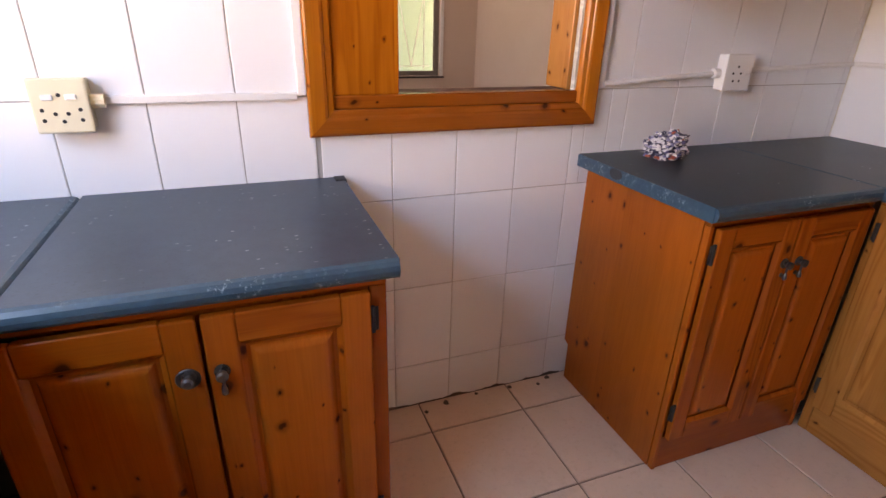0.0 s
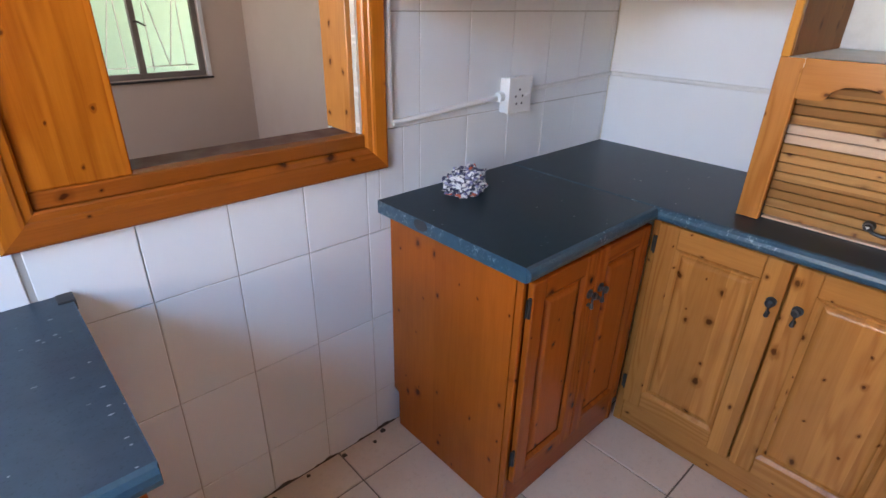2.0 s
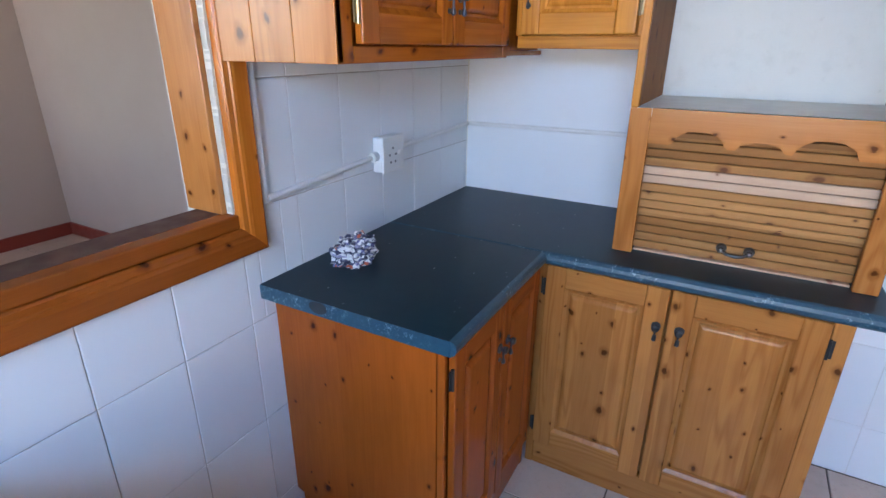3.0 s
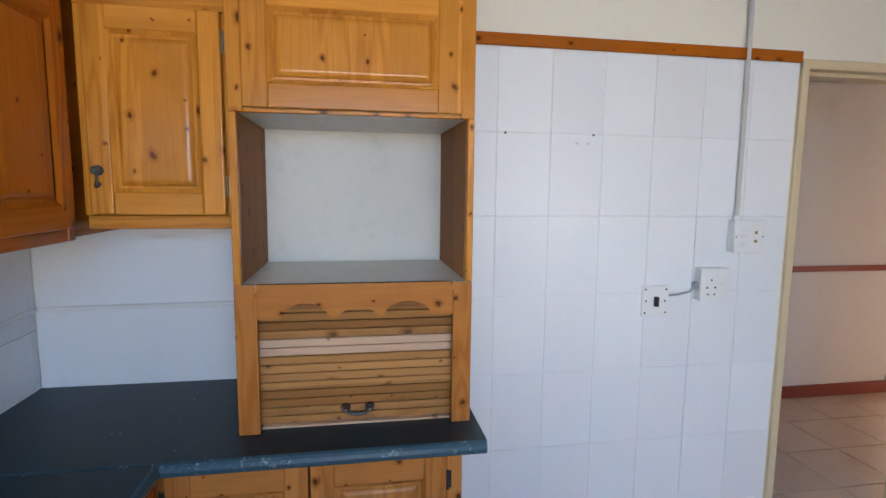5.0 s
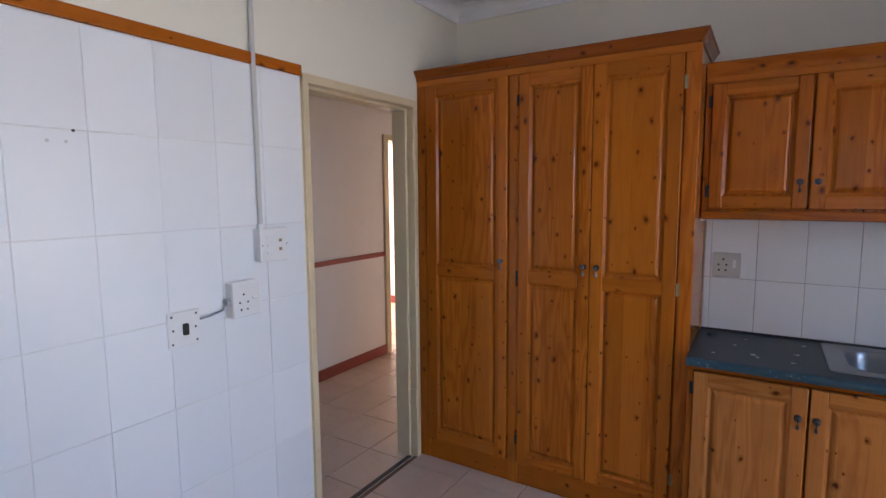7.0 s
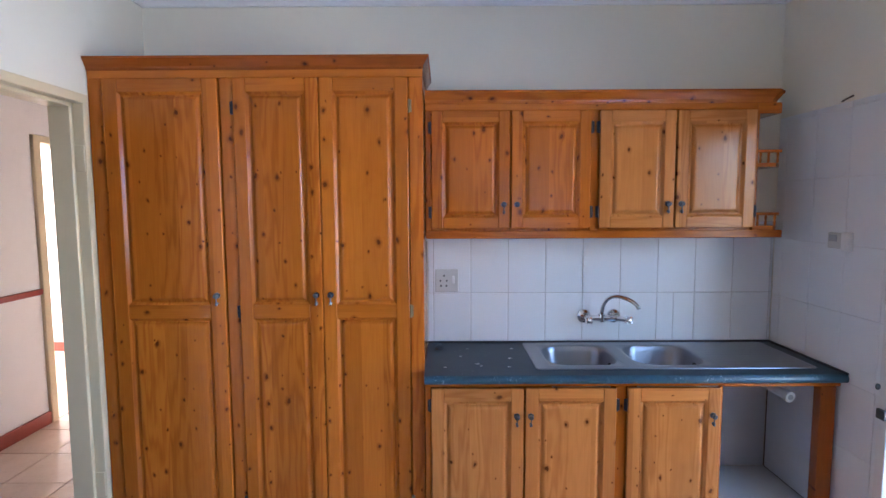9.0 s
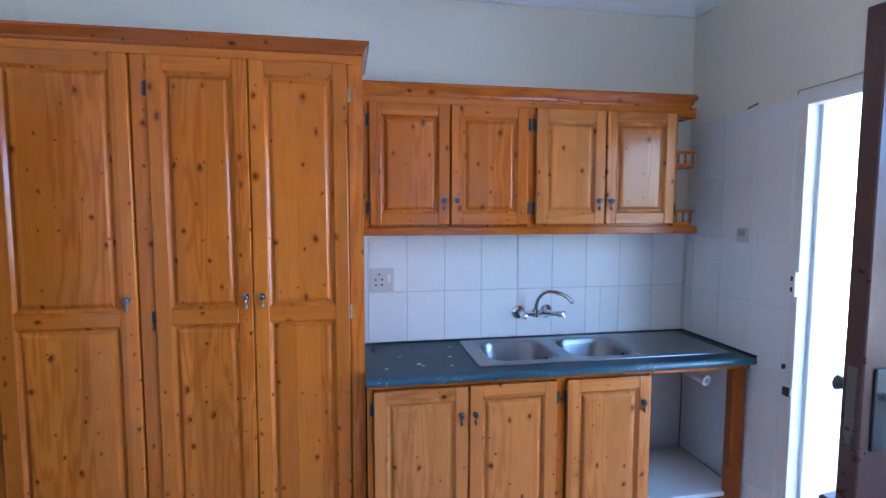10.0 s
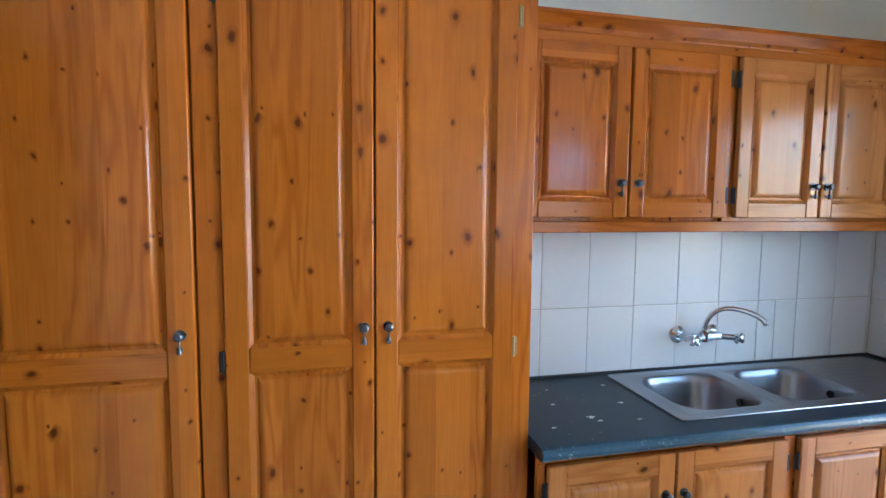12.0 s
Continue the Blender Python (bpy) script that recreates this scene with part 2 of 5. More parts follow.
TILE = tile_glaze("white_glazed_tile", (0.76, 0.78, 0.79))
FLOORTILE = floor_tile_mat()
GROUT = plaster("pale_grout", (0.69, 0.67, 0.63), 0.5)
DIRTYGROUT = plaster("dirty_grey_grout", (0.40, 0.38, 0.35), 0.5)
FLOORGROUT = plaster("brown_floor_grout", (0.17, 0.11, 0.08), 0.4)
CREAM = plaster("cream_wall_paint", (0.77, 0.73, 0.61))
CEIL = plaster("white_ceiling_paint", (0.78, 0.78, 0.77), 0.1)
GREYWALL = plaster("pale_grey_lilac_paint", (0.74, 0.70, 0.67))
BEIGEWALL = plaster("beige_dining_paint", (0.56, 0.45, 0.38))
REDPAINT = paint("oxide_red_gloss_paint", (0.27, 0.045, 0.028), 0.35)
FRAMEPAINT = paint("beige_enamel_paint", (0.66, 0.54, 0.34), 0.38)
WHITEPAINT = paint("chipped_white_enamel", (0.76, 0.76, 0.75), 0.4, (0.42, 0.40, 0.37))
PLASTIC = paint("white_plastic", (0.78, 0.78, 0.76), 0.35)
CREAMPLASTIC = paint("yellowed_cream_plastic", (0.74, 0.68, 0.49), 0.35)
GREYPLASTIC = paint("grey_plastic", (0.33, 0.34, 0.35), 0.4)
DARK = paint("dark_hole", (0.015, 0.014, 0.014), 0.6)
IRON = paint("aged_dark_pewter", (0.085, 0.083, 0.084), 0.38, (0.22, 0.20, 0.17), 0.85)
HINGE = paint("blackened_iron", (0.030, 0.027, 0.025), 0.5, (0.12, 0.10, 0.08), 0.4)
PEWTER = paint("worn_bright_pewter", (0.17, 0.165, 0.16), 0.3, (0.10, 0.09, 0.08), 0.9)
BRASS = paint("dull_brass", (0.34, 0.25, 0.12), 0.38, (0.12, 0.09, 0.05), 0.9)
CHROME = steel("chrome", (0.72, 0.73, 0.75), 0.10)
STEEL = steel("brushed_steel", (0.29, 0.30, 0.32), 0.30)
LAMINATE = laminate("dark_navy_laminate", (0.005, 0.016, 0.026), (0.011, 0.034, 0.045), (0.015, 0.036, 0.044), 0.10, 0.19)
# scratched and flecked; paler base and clouds carry the window's sheen as colour
SHEENLAMINATE = laminate("scratched_laminate_with_sheen", (0.016, 0.032, 0.047), (0.036, 0.064, 0.086), (0.055, 0.078, 0.094), 0.34, 0.27)
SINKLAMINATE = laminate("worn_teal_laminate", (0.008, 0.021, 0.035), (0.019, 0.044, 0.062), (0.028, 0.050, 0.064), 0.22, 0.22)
NOSE = nose_laminate()
BROWNDOOR = paint("dark_brown_stained_wood", (0.060, 0.026, 0.020), 0.33, (0.10, 0.055, 0.04))
CRACK = plaster("flaking_white_filler", (0.60, 0.56, 0.46), 0.5, 0.8)
SILLWOOD = paint("dusty_brown_wood", (0.115, 0.050, 0.036), 0.5, (0.20, 0.12, 0.10))
WHITEBOARD = paint("white_melamine_board", (0.74, 0.76, 0.78), 0.35)
NICHEBOARD = paint("cream_melamine_board", (0.74, 0.71, 0.63), 0.4)
STEELFRAME = paint("grey_brown_steel_paint", (0.16, 0.13, 0.115), 0.45)
SHELFGREY = paint("grey_white_melamine", (0.56, 0.56, 0.53), 0.35)
stain_nodes = Nodes("stained_white_plaster")
sp = stain_nodes.coords(False)
scol = stain_nodes.mix(stain_nodes.noise(sp, 3.0, 5.0, 0.6), (0.70, 0.69, 0.64), (0.60, 0.59, 0.54))
scol = stain_nodes.mix(stain_nodes.smooth(stain_nodes.noise(sp, 6.5, 6.0, 0.72), 0.50, 0.80, 0.0, 0.45), scol, (0.42, 0.41, 0.36))
scol = stain_nodes.mix(stain_nodes.smooth(stain_nodes.noise(sp, 24.0, 4.0, 0.6), 0.66, 0.78, 0.0, 0.3), scol, (0.36, 0.34, 0.28))
stain_nodes.bump(stain_nodes.noise(sp, 22.0, 5.0), 0.35, 0.003)
STAINED = stain_nodes.done(scol, 0.7)
GRIME = plaster("dark_floor_grime", (0.085, 0.055, 0.035), 0.6, 0.8)
PAPER = paper_mat()
PVC = paint("white_pvc_pipe", (0.72, 0.72, 0.72), 0.35)
OUTWALL = plaster("sunlit_white_plaster", (0.80, 0.79, 0.75), 0.1)
GREENWALL = plaster("pale_green_plaster", (0.42, 0.62, 0.50), 0.1)
PAVER = plaster("pale_concrete_paver", (0.55, 0.53, 0.49), 0.3)
EARTH = plaster("dry_sandy_ground", (0.34, 0.28, 0.21), 0.3)
BLACKRUB = paint("black_edge_strip", (0.026, 0.026, 0.028), 0.5)
glass_nodes = Nodes("window_glass")
glass_nodes.b.inputs["Transmission Weight"].default_value = 1.0
glass_nodes.b.inputs["IOR"].default_value = 1.08
GLASS = glass_nodes.done((0.95, 0.98, 0.96), 0.02)

# ---------------- mesh helpers ----------------


def thing(name, loc, label="", category="", group="", kind=""):
    ob = new(name)
    ob.location = loc
    ob.empty_display_size = 0.05
    return tagged(ob, label, category, group, kind)


def base_of(ob):
    while ob.parent:
        ob = ob.parent
    return ob


def part(name, bm, material, parent=None, label="", smooth=False):
    """Links a bmesh given in world metres as one mesh object under a thing or part."""
    if parent is not None:
        bmesh.ops.translate(bm, verts=bm.verts, vec=-base_of(parent).location)
    bmesh.ops.recalc_face_normals(bm, faces=bm.faces)
    me = bpy.data.meshes.new(name)
    bm.to_mesh(me)
    bm.free()
    me.materials.append(material)
    if smooth:
        me.polygons.foreach_set("use_smooth", [True] * len(me.polygons))
    ob = new(name, me)
    if parent is not None:
        ob.parent = parent
    if label:
        ob["label"] = label
    return ob


def box(bm, lo, hi, bevel=0.0, seg=1):
    lo, hi = [min(a, b) for a, b in zip(lo, hi)], [max(a, b) for a, b in zip(lo, hi)]
    vs = [bm.verts.new((x, y, z)) for x in (lo[0], hi[0]) for y in (lo[1], hi[1]) for z in (lo[2], hi[2])]
    fs = [bm.faces.new([vs[i] for i in q]) for q in ((0, 1, 3, 2), (4, 6, 7, 5), (0, 4, 5, 1), (2, 3, 7, 6), (0, 2, 6, 4), (1, 5, 7, 3))]
    if bevel > 0:
        edges = list({e for f in fs for e in f.edges})
        bmesh.ops.bevel(bm, geom=edges, offset=bevel, segments=seg, affect="EDGES", profile=0.5)
    return bm


def one_box(lo, hi, bevel=0.0, seg=1):
    return box(bmesh.new(), lo, hi, bevel, seg)


class Plane:
    """Face coordinates: a along the wall (world x or y), z up, d out of the wall."""

    def __init__(self, axis, at, sign):
        self.axis, self.at, self.sign = axis, at, sign

    def p(self, a, z, d=0.0):
        w = self.at + self.sign * d
        return Vector((a, w, z)) if self.axis == 0 else Vector((w, a, z))

    def box(self, bm, a0, a1, z0, z1, d0, d1, bevel=0.0, seg=1):
        return box(bm, self.p(a0, z0, d0), self.p(a1, z1, d1), bevel, seg)

    def pine(self, upright=True, tone="honey"):
        return pine(2 if upright else self.axis, 1 - self.axis, tone)

    def n(self):
        return self.p(0, 0, 1) - self.p(0, 0, 0)


def tube(bm, pts, r, seg=10, caps=True):
    rings = []
    pts = [Vector(p) for p in pts]
    radii = r if isinstance(r, (list, tuple)) else [r] * len(pts)
    prev = None
    for i, p in enumerate(pts):
        t = (pts[min(i + 1, len(pts) - 1)] - pts[max(i - 1, 0)]).normalized()
        side = t.orthogonal().normalized() if prev is None else (prev - t * prev.dot(t)).normalized()
        prev = side
        up = t.cross(side)
        rings.append([bm.verts.new(p + (side * math.cos(a) + up * math.sin(a)) * radii[i]) for a in [2 * math.pi * k / seg for k in range(seg)]])
    for a, b in zip(rings, rings[1:]):
        for k in range(seg):
            bm.faces.new((a[k], a[(k + 1) % seg], b[(k + 1) % seg], b[k]))
    if caps:
        bm.faces.new(rings[0])
        bm.faces.new(rings[-1])
    return bm


def ball(bm, c, r, squash=(1, 1, 1), sub=2):
    m = Matrix.Translation(c) @ Matrix.Diagonal((*squash, 1))
    bmesh.ops.create_icosphere(bm, subdivisions=sub, radius=r, matrix=m)
    return bm


def prism(bm, pts, push):
    """Closed outline pushed along a vector."""
    push = Vector(push)
    a = [bm.verts.new(p) for p in pts]
    b = [bm.verts.new(Vector(p) + push) for p in pts]
    bm.faces.new(a)
    bm.faces.new(b)
    for i in range(len(a)):
        j = (i + 1) % len(a)
        bm.faces.new((a[i], a[j], b[j], b[i]))
    return bm


def slab_with_holes(axis, at, thick, a0, a1, z0, z1, holes):
    """A wall with thickness and rectangular openings through it; holes are (a0, a1, z0, z1)."""
    bm = bmesh.new()
    A = sorted({a0, a1, *[h[i] for h in holes for i in (0, 1)]})
    Z = sorted({z0, z1, *[h[i] for h in holes for i in (2, 3)]})
    A, Z = [a for a in A if a0 <= a <= a1], [z for z in Z if z0 <= z <= z1]
    cache = {}

    def v(a, z, d):
        k = (round(a, 5), round(z, 5), round(d, 5))
        if k not in cache:
            cache[k] = bm.verts.new((a, at + d, z) if axis == 0 else (at + d, a, z))
        return cache[k]

    def solid(i, j):
        if not (0 <= i < len(A) - 1 and 0 <= j < len(Z) - 1):
            return False
        ca, cz = (A[i] + A[i + 1]) / 2, (Z[j] + Z[j + 1]) / 2
        return not any(h[0] < ca < h[1] and h[2] < cz < h[3] for h in holes)

    for i in range(len(A) - 1):
        for j in range(len(Z) - 1):
            if not solid(i, j):
                continue
            l, r, b, t = A[i], A[i + 1], Z[j], Z[j + 1]
            for d in (0, thick):
                bm.faces.new((v(l, b, d), v(r, b, d), v(r, t, d), v(l, t, d)))
            for di, dj, (p, q) in ((-1, 0, ((l, b), (l, t))), (1, 0, ((r, b), (r, t))), (0, -1, ((l, b), (r, b))), (0, 1, ((l, t), (r, t)))):
                if not solid(i + di, j + dj):
                    bm.faces.new((v(*p, 0), v(*q, 0), v(*q, thick), v(*p, thick)))
    return bm


def structure(name, bm, material, label="", category=""):
    ob = part(name, bm, material)
    return tagged(ob, label, category, kind="structure")


# ---------------- room sizes ----------------
NY, EX, SY, WX = 2.345, 2.885, -1.725, -0.335   # faces of the four kitchen walls
CEILING, WORKTOP = 2.645, 0.85
N, E, S, W = Plane(0, NY, -1), Plane(1, EX, -1), Plane(0, SY, 1), Plane(1, WX, 1)
HATCH = (0.985, 1.69, 1.02, 1.64)
BACKDOOR = (-0.985, -0.105, -0.02, 1.985)

# ---------------- large structure ----------------
wall_north = structure("wall_north", slab_with_holes(0, NY, 0.16, WX - 0.22, EX, 0, CEILING, [HATCH]), CREAM, "cream plastered kitchen wall with a serving hatch through it", "wall")
wall_east = structure("wall_east", slab_with_holes(1, EX, 0.11, SY - 0.2, NY + 0.16, 0, CEILING, [(-1.235, -0.44, -0.01, 2.02)]), CREAM, "cream plastered wall with a doorway to the passage", "wall")
wall_south = structure("wall_south", slab_with_holes(0, SY - 0.2, 0.2, WX - 0.22, EX, 0, CEILING, []), CREAM, "cream plastered wall behind tall cupboard and sink", "wall")
wall_west = structure("wall_west", slab_with_holes(1, WX - 0.14, 0.14, SY, NY, -0.02, CEILING, [BACKDOOR, (0.55, 1.95, 1.05, 2.05)]), CREAM, "cream plastered outside wall with back door opening", "wall")
floor = structure("floor", one_box((WX - 0.22, SY - 0.2, -0.12), (EX + 0.11, NY + 0.16, -0.006)), FLOORGROUT, "kitchen floor of square pinkish beige ceramic tiles", "floor")
ceiling = structure("ceiling", one_box((-1.2, -5.0, CEILING), (8.0, 6.6, CEILING + 0.15)), CEIL, "plain white painted ceiling", "ceiling")


def cornice(name, plane, a0, a1):
    """Coved plaster cornice along the top of a wall."""
    bm = bmesh.new()
    prof = [(0, -0.082), (0.012, -0.082), (0.014, -0.074)]
    for k in range(7):
        t = k / 6 * math.pi / 2
        prof.append((0.082 - 0.066 * math.cos(t), -0.072 + 0.060 * math.sin(t)))
    prof += [(0.090, -0.010), (0.090, 0.0), (0, 0)]
    a = [plane.p(a0, CEILING + z, d) for d, z in prof]
    prism(bm, a, plane.p(a1, 0) - plane.p(a0, 0))
    return structure(name, bm, CEIL, "white coved plaster cornice under the ceiling", "cornice")


cornice("cornice_north", N, WX, EX)
cornice("cornice_east", E, SY, NY)
cornice("cornice_south", S, WX, EX)
cornice("cornice_west", W, SY, NY)

# passage beyond the inner doorway
PX = 4.262
structure("wall_passage_east", slab_with_holes(1, PX, 0.12, -4.6, 2.2, 0, CEILING, [(-3.55, -2.76, -0.01, 2.03)]), GREYWALL, "pale grey passage wall with red dado rail", "wall")
structure("wall_passage_south", one_box((2.995, -4.8, 0), (7.4, -4.6, CEILING)), GREYWALL, "pale grey wall closing the passage", "wall")
structure("wall_passage_north", one_box((2.995, 2.2, 0), (4.382, 2.3, CEILING)), GREYWALL, "pale grey wall closing the passage", "wall")
structure("wall_passage_west", one_box((2.885, -4.6, 0), (2.995, SY - 0.2, CEILING)), GREYWALL, "pale grey passage wall", "wall")
floor_passage = structure("floor_passage", one_box((EX + 0.11, -4.6, -0.12), (7.4, 2.2, -0.006)), FLOORGROUT, "passage floor of square beige ceramic tiles", "floor")
structure("skirting_passage", one_box((PX - 0.02, -2.70, 0), (PX, 2.2, 0.092), 0.004), REDPAINT, "red painted timber skirting board", "skirting")
structure("dado_passage", one_box((PX - 0.022, -2.70, 0.948), (PX, 2.2, 0.990), 0.006, 2), REDPAINT, "red painted timber dado rail", "dado rail")
# room past the passage
# opening is added, to hold the passage fill lamp
structure("wall_bedroom_east", slab_with_holes(1, 7.2, 0.2, -4.6, -1.6, 0, CEILING, [(-3.9, -2.5, 0.9, 2.1)]), BEIGEWALL, "beige bedroom wall with an unseen opening added for the fill lamp", "wall")
structure("wall_bedroom_north", one_box((4.382, -1.6, 0), (7.4, -1.5, CEILING)), BEIGEWALL, "beige bedroom wall", "wall")
structure("skirting_bedroom", one_box((7.18, -4.6, 0), (7.2, -1.6, 0.10), 0.003), REDPAINT, "red painted skirting board", "skirting")
structure("skirting_bedroom_south", one_box((4.382, -4.6, 0), (7.18, -4.58, 0.10), 0.003), REDPAINT, "red painted skirting board", "skirting")
# dining room beyond the hatch
DY, DX = 5.82, 2.905
structure("wall_dining_north", slab_with_holes(0, DY, 0.22, -0.555, 4.382, 0, CEILING, [(1.15, 2.55, 0.745, 1.95)]), BEIGEWALL, "beige dining room wall with a window", "wall")
structure("wall_dining_east", one_box((DX, NY + 0.16, 0), (DX + 0.11, DY, CEILING)), BEIGEWALL, "beige dining room wall", "wall")
structure("wall_dining_west", slab_with_holes(1, -0.555, 0.22, NY + 0.16, DY, 0, CEILING, [(3.8, 5.2, 0.9, 2.1)]), BEIGEWALL, "beige dining room wall with window opening", "wall")
floor_dining = structure("floor_dining", one_box((-0.555, NY + 0.16, -0.12), (DX + 0.11, DY + 0.22, -0.006)), FLOORGROUT, "dining room floor of beige ceramic tiles", "floor")
structure("skirting_dining_north", one_box((-0.335, DY - 0.02, 0), (DX, DY, 0.095), 0.003), REDPAINT, "red brown timber skirting board", "skirting")
structure("skirting_dining_east", one_box((DX - 0.02, NY + 0.16, 0), (DX, DY - 0.02, 0.095), 0.003), REDPAINT, "red brown timber skirting board", "skirting")

# outdoors
structure("ground", one_box((-120, -120, -0.3), (120, 120, -0.13)), EARTH, "dry sandy ground round the house", "ground")
pavement = structure("pavement", one_box((-4.6, -6.0, -0.13), (WX - 0.22, 3.0, -0.075)), EARTH, "paved yard outside the back door", "pavement")
outbuilding = thing("yard_wall", (-4.9, -3.2, -0.1), "white plastered yard wall across the paving", "wall")
part("wall", slab_with_holes(1, -5.2, 0.3, -9.0, 3.5, -0.1, 2.15, []), OUTWALL, outbuilding)
part("coping", one_box((-5.25, -9.05, 2.15), (-4.85, 3.55, 2.21), 0.02), GREYPLASTIC, outbuilding, "grey concrete coping")
vent = part("vent", one_box((-4.905, -2.62, 1.62), (-4.885, -2.32, 1.74), 0.004), GREYPLASTIC, outbuilding, "small grey air vent")
for k in range(3):
    part("slat", one_box((-4.885, -2.60, 1.64 + 0.032 * k), (-4.878, -2.34, 1.655 + 0.032 * k)), DARK, vent)
# unseen slab, added to keep sun and sky off the green wall
structure("porch_roof", one_box((-3.0, DY + 0.22, 2.45), (9.0, 8.6, 2.57)), CEIL, "unseen flat slab added to shade the green garden wall", "roof")
garden_wall = structure("garden_wall", one_box((-3.0, 8.3, -0.13), (12.0, 8.5, 3.2)), GREENWALL, "pale green plastered garden wall", "wall")

# ---------------- doors and frames of the setting ----------------


def steel_door_frame():
    """Pressed steel frame of the passage doorway, with rebate and hinges."""
    f = thing("door_frame_passage", (2.94, -0.84, 0), "beige painted pressed steel door frame", "door frame", kind="structure")
    y0, y1, top = -0.425, -1.257, 2.035
    for n, ya, yb in (("jamb", y0, y0 - 0.048), ("jamb", y1, y1 + 0.048)):
        s = 1 if yb > ya else -1
        bm = bmesh.new()
        box(bm, (2.870, ya, 0), (2.918, yb - s * 0.014, top), 0.004, 2)
        box(bm, (2.918, ya + s * 0.004, 0), (3.010, yb, top - 0.02), 0.003)
        j = part(n, bm, FRAMEPAINT, f)
        if s > 0:
            for z in (0.30, 1.72):
                part("hinge", one_box((2.874, yb - 0.016, z), (2.916, yb - 0.010, z + 0.11), 0.002), FRAMEPAINT, j, "painted steel hinge")
    bm = bmesh.new()
    box(bm, (2.868, y1, top - 0.034), (2.918, y0, top + 0.004), 0.004, 2)
    box(bm, (2.918, y1 + 0.03, top - 0.048), (3.010, y0 - 0.03, top), 0.003)
    part("head", bm, FRAMEPAINT, f)
    structure("threshold_passage", one_box((2.908, -1.215, -0.004), (2.935, -0.47, 0.004), 0.002), BLACKRUB, "dark worn threshold strip across the doorway", "threshold")


steel_door_frame()


def far_door_frame():
    f = thing("door_frame_bedroom", (PX, -3.15, 0), "beige painted door frame at the end of the passage", "door frame", kind="structure")
    for ya, yb in ((-2.70, -2.765), (-3.60, -3.545)):
        part("jamb", one_box((PX - 0.025, ya, 0), (PX + 0.13, yb, 2.06), 0.004), FRAMEPAINT, f)
    part("head", one_box((PX - 0.026, -3.60, 2.025), (PX + 0.131, -2.70, 2.075), 0.004), FRAMEPAINT, f)


far_door_frame()


def back_door():
    f = thing("door_frame_back", (WX, -0.55, 0), "chipped white painted frame of the open back door", "door frame", kind="structure")
    y0, y1, top = -1.015, -0.075, 2.005
    for ya, s in ((y0, 1), (y1, -1)):
        bm = bmesh.new()
        box(bm, (WX - 0.06, ya, -0.02), (WX + 0.012, ya + s * 0.045, top), 0.004, 2)
        box(bm, (WX - 0.13, ya + s * 0.02, -0.02), (WX - 0.045, ya + s * 0.062, top - 0.02), 0.003)
        j = part("jamb", bm, WHITEPAINT, f)
        if s > 0:
            k = part("strike_plate", one_box((WX + 0.004, ya + 0.014, 1.17), (WX + 0.030, ya + 0.048, 1.275), 0.003), WHITEPAINT, j, "white painted strike box of the night latch")
            part("slot", one_box((WX + 0.026, ya + 0.026, 1.190), (WX + 0.0308, ya + 0.037, 1.210)), DARK, f)
            part("slot", one_box((WX + 0.026, ya + 0.026, 1.236), (WX + 0.0308, ya + 0.037, 1.256)), DARK, f)
            part("keeper", one_box((WX + 0.010, ya + 0.004, 0.735), (WX + 0.024, ya + 0.044, 0.775), 0.003), PEWTER, j, "small steel bolt keeper")
            part("catch", ball(bmesh.new(), (WX + 0.022, ya + 0.006, 0.86), 0.010, (1, 0.7, 1.3)), IRON, j, "dark metal catch")
    part("head", one_box((WX - 0.062, y0, top - 0.04), (WX + 0.013, y1, top + 0.008), 0.004, 2), WHITEPAINT, f)
    part("sill", one_box((WX - 0.16, y0 + 0.03, -0.07), (WX + 0.01, y1 - 0.03, 0.006), 0.006, 2), PAVER, f, "worn concrete door sill")
    # the leaf, swung into the room
    h = Vector((WX + 0.018, -0.098, 0))
    d = thing("door_1", h, "dark brown wooden back door standing open", "door", kind="structure")
    L, th, z0, z1 = 0.80, 0.042, 0.018, 1.955
    bm = bmesh.new()
    box(bm, (0, -th, z0), (L, 0, z1), 0.003)
    box(bm, (0.02, -th - 0.030, z0), (L + 0.012, -th + 0.002, 0.905), 0.006)
    leaf = [("leaf", bm, BROWNDOOR, "")]
    for z in (0.12, 0.78, 1.36):
        bm = bmesh.new()
        box(bm, (0.11, -0.002, z), (L - 0.11, 0.006, z + (0.5 if z < 1.2 else 0.46)), 0.005, 2)
        leaf.append(("panel", bm, BROWNDOOR, ""))
    leaf.append(("lock_faceplate", one_box((L - 0.002, -0.031, 1.03), (L + 0.003, -0.011, 1.21), 0.001), PEWTER, "dull steel lock faceplate"))
    bm = bmesh.new()
    box(bm, (L - 0.085, 0, 1.03), (L - 0.030, 0.008, 1.21), 0.004, 2)
    leaf.append(("handle_plate", bm, IRON, "dark lever handle backplate"))
    bm = bmesh.new()
    tube(bm, [(L - 0.052, 0.004, 1.15), (L - 0.052, 0.045, 1.15), (L - 0.07, 0.052, 1.15), (L - 0.15, 0.052, 1.148)], 0.009)
    leaf.append(("lever", bm, CHROME, "chrome lever handle"))
    leaf.append(("outside_knob", tube(bmesh.new(), [(L - 0.052, -th, 1.15), (L - 0.052, -th - 0.03, 1.15), (L - 0.052, -th - 0.045, 1.15)], [0.008, 0.012, 0.018]), IRON, "dark metal outside knob"))
    bm = bmesh.new()
    tube(bm, [(L - 0.16, 0.012, 0.80), (L - 0.01, 0.012, 0.80)], 0.009)
